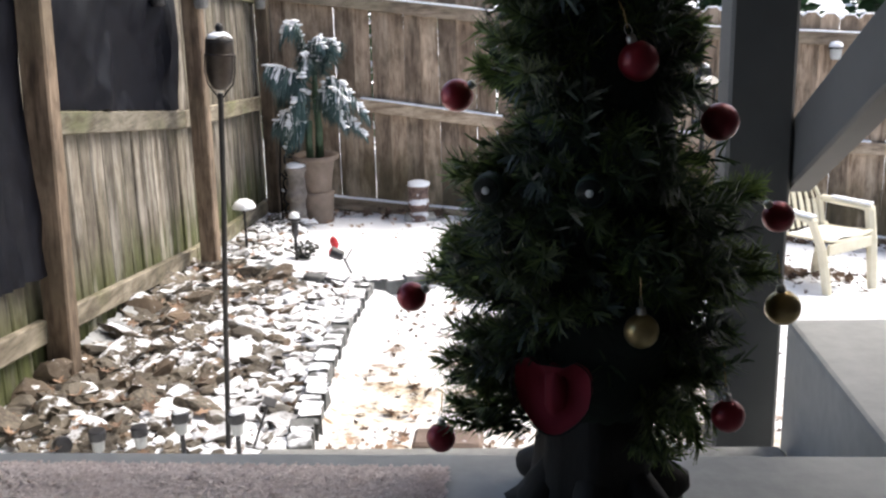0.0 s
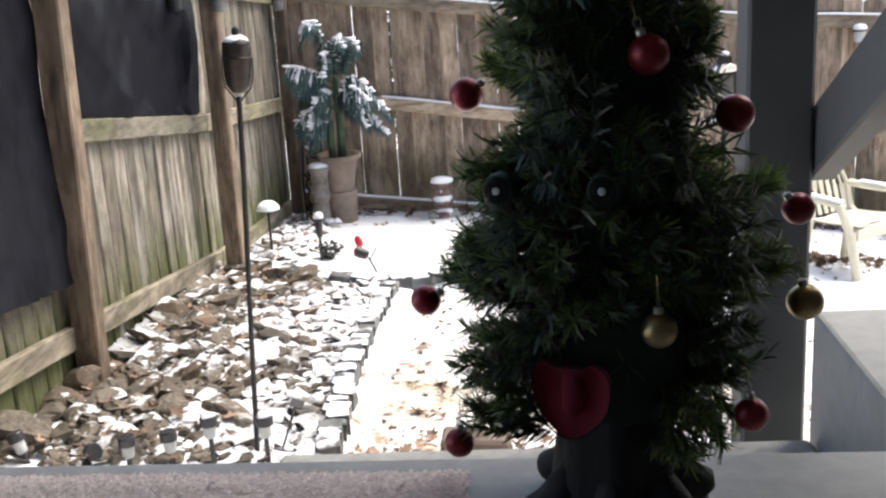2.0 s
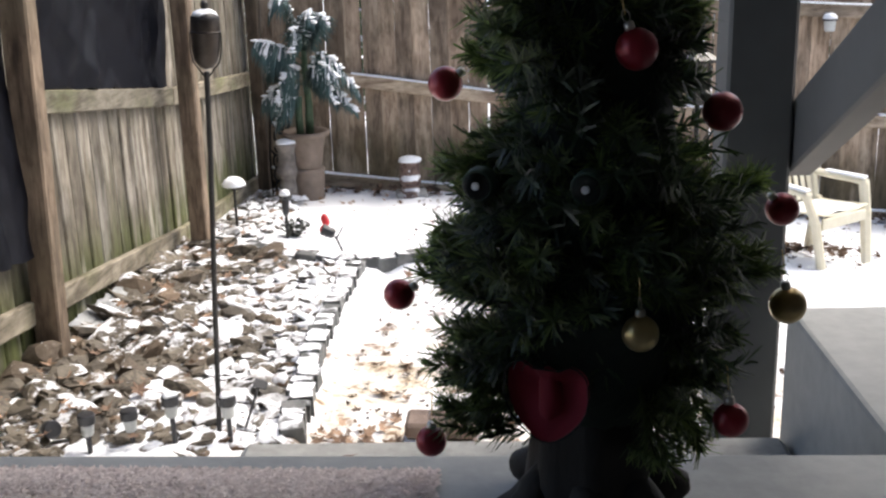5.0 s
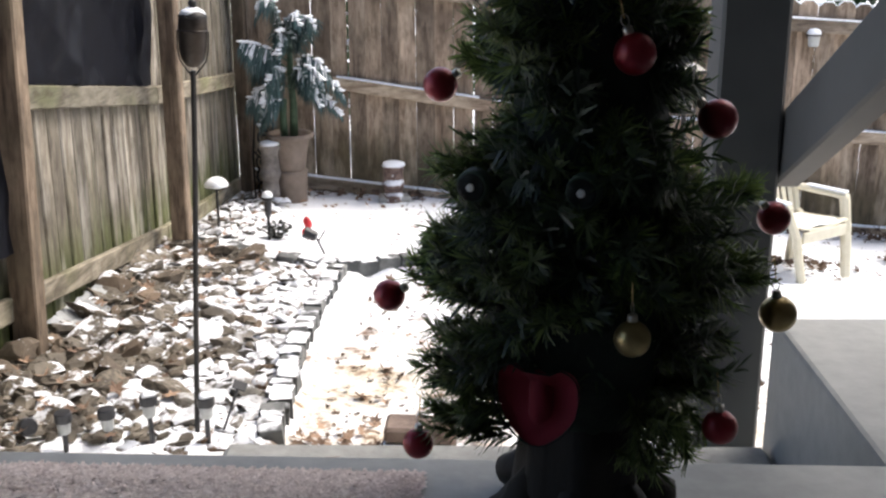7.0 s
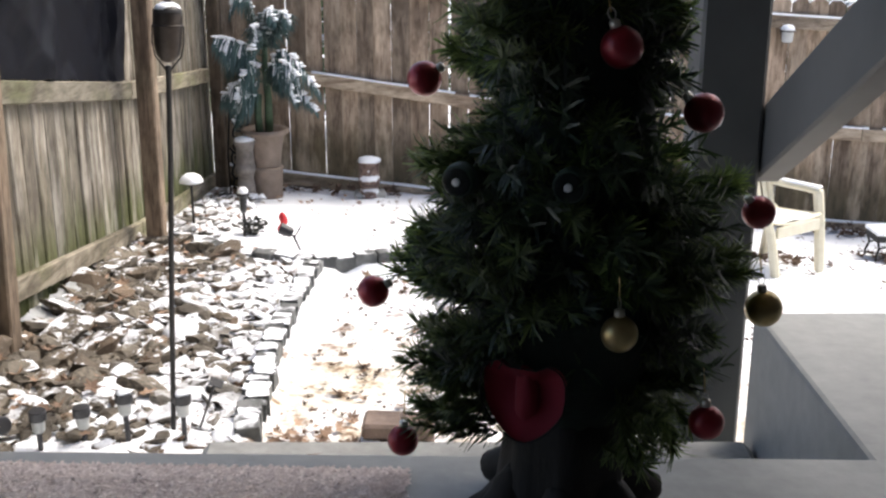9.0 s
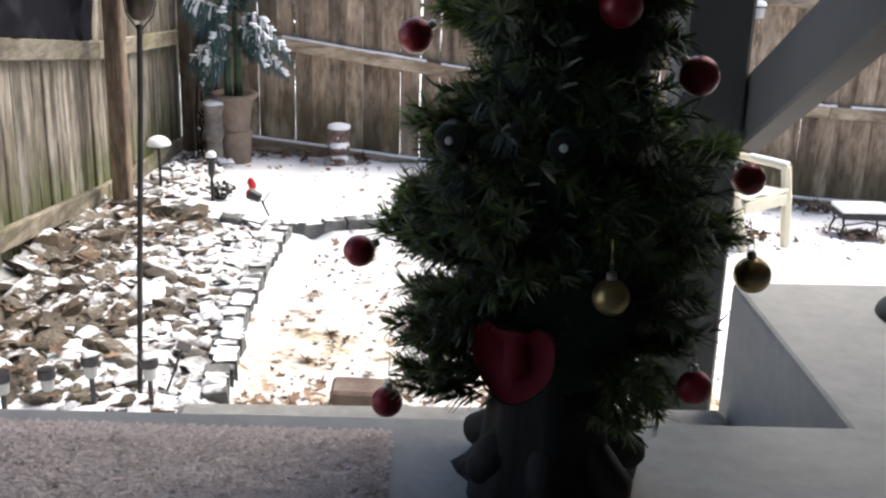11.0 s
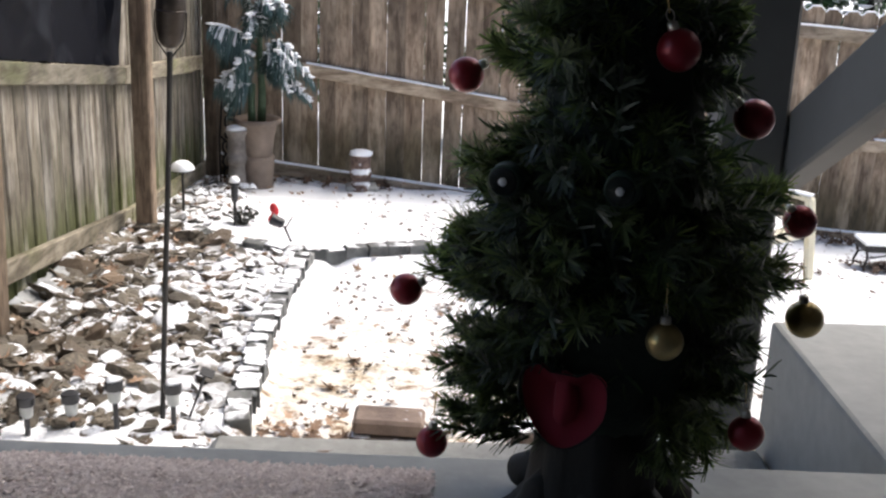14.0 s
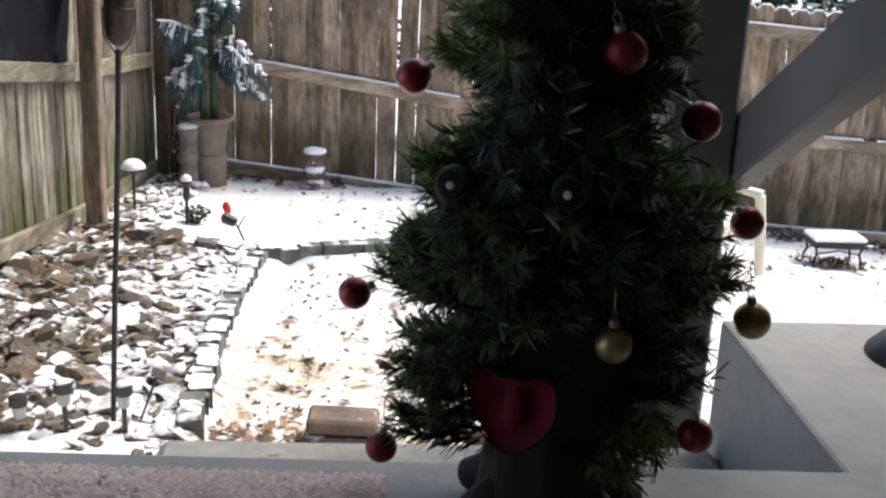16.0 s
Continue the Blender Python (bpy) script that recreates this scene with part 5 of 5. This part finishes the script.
# ---------- chair, side table, fence lanterns ----------
def chair(at, turn):
    c = thing("plastic_chair", "cream moulded plastic garden armchair with snow on it", "chair", m=pose(*at, 0, 0, turn) @ Matrix.Scale(0.84, 4))
    def bar(name, pts, w, t):
        pts = [Vector(p) for p in pts]
        m = Mesh()
        for a, b in zip(pts, pts[1:]):
            d = b - a
            q = d.to_track_quat("Z", "Y").to_matrix()
            m.box(*((a + b) / 2), w, t, d.length + t * 0.7, q, t * 0.3)
        return part(name, m, CHAIR, c)
    for sx in (-1, 1):
        bar("front_leg", [(sx * 0.25, -0.26, 0), (sx * 0.28, -0.20, 0.36), (sx * 0.322, -0.135, 0.56)], 0.075, 0.06)
        bar("back_leg", [(sx * 0.25, 0.27, 0), (sx * 0.235, 0.20, 0.40)], 0.07, 0.055)
        arm = bar("armrest", [(sx * 0.323, -0.15, 0.57), (sx * 0.315, -0.05, 0.58), (sx * 0.295, 0.14, 0.58), (sx * 0.255, 0.25, 0.595)], 0.07, 0.045)
        s = Mesh().box(sx * 0.310, 0.02, 0.607, 0.06, 0.34, 0.02, rot(0, 0, sx * 4.5), 0.009)
        part("snow", s, SNOW, arm, "strip of snow")
        bar("back_post", [(sx * 0.22, 0.20, 0.38), (sx * 0.235, 0.26, 0.60), (sx * 0.19, 0.30, 0.72)], 0.05, 0.03)
    seat = Mesh()
    n = 10
    for lay in (0, 1):
        for j in range(n + 1):
            for i in range(n + 1):
                u, w = i / n * 2 - 1, j / n * 2 - 1
                seat.v.append((u * (0.245 - 0.015 * w), w * 0.225, 0.385 + 0.028 * (u * u + 0.4 * w * w) - 0.03 * max(0, -w - 0.7) - 0.014 * lay - 0.02 * w))
    k = (n + 1) ** 2
    for j in range(n):
        for i in range(n):
            a = j * (n + 1) + i
            seat.f += [(a, a + 1, a + n + 2, a + n + 1), (a + k, a + k + n + 1, a + k + n + 2, a + k + 1)]
    for i in range(n):
        for a, b in ((i, i + 1), (k - 1 - i, k - 2 - i), ((i + 1) * (n + 1), i * (n + 1)), (i * (n + 1) + n, (i + 1) * (n + 1) + n)):
            seat.f.append((a, a + k, b + k, b))
    so = part("seat", seat, CHAIR, c, smooth=True)
    part("apron", Mesh().box(0, -0.222, 0.355, 0.48, 0.024, 0.085, ch=0.006), CHAIR, so)
    ss = Mesh()
    for j in range(n + 1):
        for i in range(n + 1):
            u, w = i / n * 2 - 1, j / n * 2 - 1
            e = max(abs(u), abs(w)) ** 6
            ss.v.append((u * 0.225, w * 0.205, 0.43 - 0.02 * w - 0.03 * e + 0.01 * noise.noise(Vector((u * 2, w * 2, 0)))))
    for j in range(n):
        for i in range(n):
            a = j * (n + 1) + i
            ss.f.append((a, a + 1, a + n + 2, a + n + 1))
    part("snow", ss, SNOW, so, "layer of snow", True)
    for i in range(6):
        u = (i - 2.5) * 0.07
        bar("back_slat", [(u, 0.215, 0.41), (u * 1.05, 0.27, 0.59), (u * 0.9, 0.31, 0.72)], 0.042, 0.012)
    bar("top_rail", [(-0.20, 0.305, 0.72), (-0.1, 0.315, 0.75), (0.1, 0.315, 0.75), (0.20, 0.305, 0.72)], 0.05, 0.03)


chair((1.985, 6.79, ground_z(2.0, 6.75)), 37)

bz = ground_z(3.02, 7.46)
table = thing("side_table", "low black metal side table covered with snow", "table", (3.03, 7.47, bz), 2)
top = part("tabletop", Mesh().box(0, 0, 0.172, 0.36, 0.22, 0.05, ch=0.006), IRON, table)
part("snow", Mesh().box(0, 0, 0.209, 0.375, 0.235, 0.028, ch=0.011), SNOW, top, "thick slab of snow")
for sx in (-1, 1):
    for sy in (-1, 1):
        part("leg", Mesh().tube([(sx * 0.168, sy * 0.098, 0.16), (sx * 0.152, sy * 0.09, 0.10), (sx * 0.172, sy * 0.1, 0.04), (sx * 0.168, sy * 0.105, -0.03)], 0.009, 6), IRON, table)
part("stretcher", Mesh().tube([(-0.155, -0.09, 0.10), (0, -0.095, 0.13), (0.155, -0.09, 0.10)], 0.006, 6), IRON, table)
part("stretcher", Mesh().tube([(-0.155, 0.09, 0.10), (0, 0.095, 0.13), (0.155, 0.09, 0.10)], 0.006, 6), IRON, table)


def fence_lantern(x, y, z, label, material, size=1.0):
    f = thing("fence_light", label, "fence light", (x, y, z), group="lights on the fence")
    s = size
    part("bracket", Mesh().box(0, 0.02 * s, -0.03 * s, 0.05 * s, 0.05 * s, 0.07 * s, ch=0.006), BLACK, f)
    part("lens", Mesh().lathe([(0.03 * s, -0.11 * s), (0.04 * s, -0.10 * s), (0.045 * s, -0.03 * s), (0.04 * s, -0.025 * s)], (0, -0.02 * s, 0), 14), material, f, "ribbed grey lens")
    cap = part("cap", Mesh().lathe([(0.055 * s, -0.03 * s), (0.056 * s, -0.022 * s), (0.035 * s, 0.0), (0.001, 0.008 * s)], (0, -0.02 * s, 0), 16), BLACK, f)
    part("snow", Mesh().lathe([(0.052 * s, -0.022 * s), (0.05 * s, 0.0), (0.035 * s, 0.018 * s), (0.001, 0.025 * s)], (0, -0.02 * s, 0), 16), SNOW, cap, "cap of snow", True)


fence_lantern(2.41, 8.44, 1.11, "small solar fence light with a snow cap", FROSTED)
fence_lantern(-1.86, 8.31, 1.555, "small solar light on the corner post with snow", RIBBED, 0.9)
fence_lantern(-1.70, 6.20, 1.70, "grey ribbed solar light high on the fence post", RIBBED, 1.0)
fence_lantern(-1.885, 6.02, 1.74, "dark solar light fixed over the fabric sheet", BLACK, 1.1)


# ---------- small things on the porch ----------
# Saucer shape stands in for a dark rounded object of unknown kind.
saucer = Mesh().lathe([(0.085, 0.0), (0.083, 0.006), (0.066, 0.024), (0.045, 0.034), (0.02, 0.037), (0.001, 0.038)], seg=36)
solo("plant_saucer", saucer, BLACK, "unidentified dark rounded object lying on the landing", "saucer", at=(0.75, 1.34, DECK), smooth=True)
vase = thing("flower_vase", "small clear glass with an artificial red flower on the carpet", "vase", (-0.535, 0.90, DECK + 0.012))
part("glass", Mesh().lathe([(0.018, 0.0), (0.02, 0.004), (0.017, 0.06), (0.013, 0.09), (0.015, 0.10), (0.013, 0.10), (0.011, 0.09), (0.015, 0.06), (0.017, 0.008)], seg=22), GLASS, vase, smooth=True)
part("stem", Mesh().tube([(0, 0, 0.01), (0.012, 0, 0.12), (0.036, 0, 0.185)], 0.0016, 6), PALM_STEM, vase)
part("blossom", Mesh().blob((0.046, 0, 0.198), 0.013, 0.013, 0.010, 0.35, 4, level=3), RED_CLOTH, vase, "red cloth blossom", True)
for a, ln, z in ((0, 0.038, 0.165), (25, 0.03, 0.172), (-30, 0.03, 0.168), (170, 0.03, 0.17)):
    c, s = math.cos(radians(a)), math.sin(radians(a))
    part("leaf", Mesh().tube([(0.028, 0, z), (0.030 + ln * 0.6 * c, ln * 0.6 * s, z + 0.012), (0.030 + ln * c, ln * s, z + 0.012)], [0.001, 0.003, 0.0005], 5), PALM_STEM, vase)


# ---------- beyond the fence ----------
def shrub(x, y, h, w, seed):
    """An evergreen behind the fence: trunk, boughs, leaf clumps and snow."""
    z = ground_z(x, y)
    s = thing("evergreen_tree", "dense evergreen with patches of snow behind the fence", "tree", (x, y, z))
    part("trunk", Mesh().tube([(0, 0, -0.2), (0.02, 0, h * 0.5), (0, 0.02, h * 0.95)], [0.09, 0.06, 0.015], 8), BARK, s)
    rg = random.Random(seed)
    cr, sn = Mesh(), Mesh()
    for i in range(3400):
        u = rg.random() ** 0.8
        a = rg.uniform(0, 6.283)
        r = w * (1 - u) ** 0.6 * rg.uniform(0.5, 1.05) * (0.8 + 0.35 * noise.noise(Vector((a * 1.5, u * 6, seed))))
        p = Vector((r * math.cos(a), r * math.sin(a), h * (0.12 + 0.88 * u)))
        d = Vector((math.cos(a), math.sin(a), rg.uniform(-0.5, 0.5))).normalized()
        q = d.orthogonal().normalized()
        q = (q * math.cos(i) + d.cross(q) * math.sin(i)) * rg.uniform(0.03, 0.06)
        ln = rg.uniform(0.08, 0.18)
        cr.add([p, p + d * ln * 0.5 + q, p + d * ln, p + d * ln * 0.5 - q], [(0, 1, 2, 3)])
        if rg.random() < 0.16:
            sn.blob(p + d * ln * 0.6 + Vector((0, 0, 0.02)), 0.07, 0.07, 0.02, 0.5, i, level=1)
    tagged(part("crown", cr, EVERGREEN, s), kind="stuff")
    tagged(part("snow", sn, SNOW, s, "patches of snow"), kind="stuff")


for x, y, h, w, seed in ((2.2, 10.6, 2.6, 1.0, 1), (3.9, 11.0, 3.0, 1.2, 2), (5.8, 10.8, 2.8, 1.1, 3), (-0.9, 11.5, 2.6, 1.1, 4), (0.8, 11.2, 2.4, 0.9, 5), (-3.0, 10.5, 2.6, 1.0, 6)):
    shrub(x, y, h, w, seed)
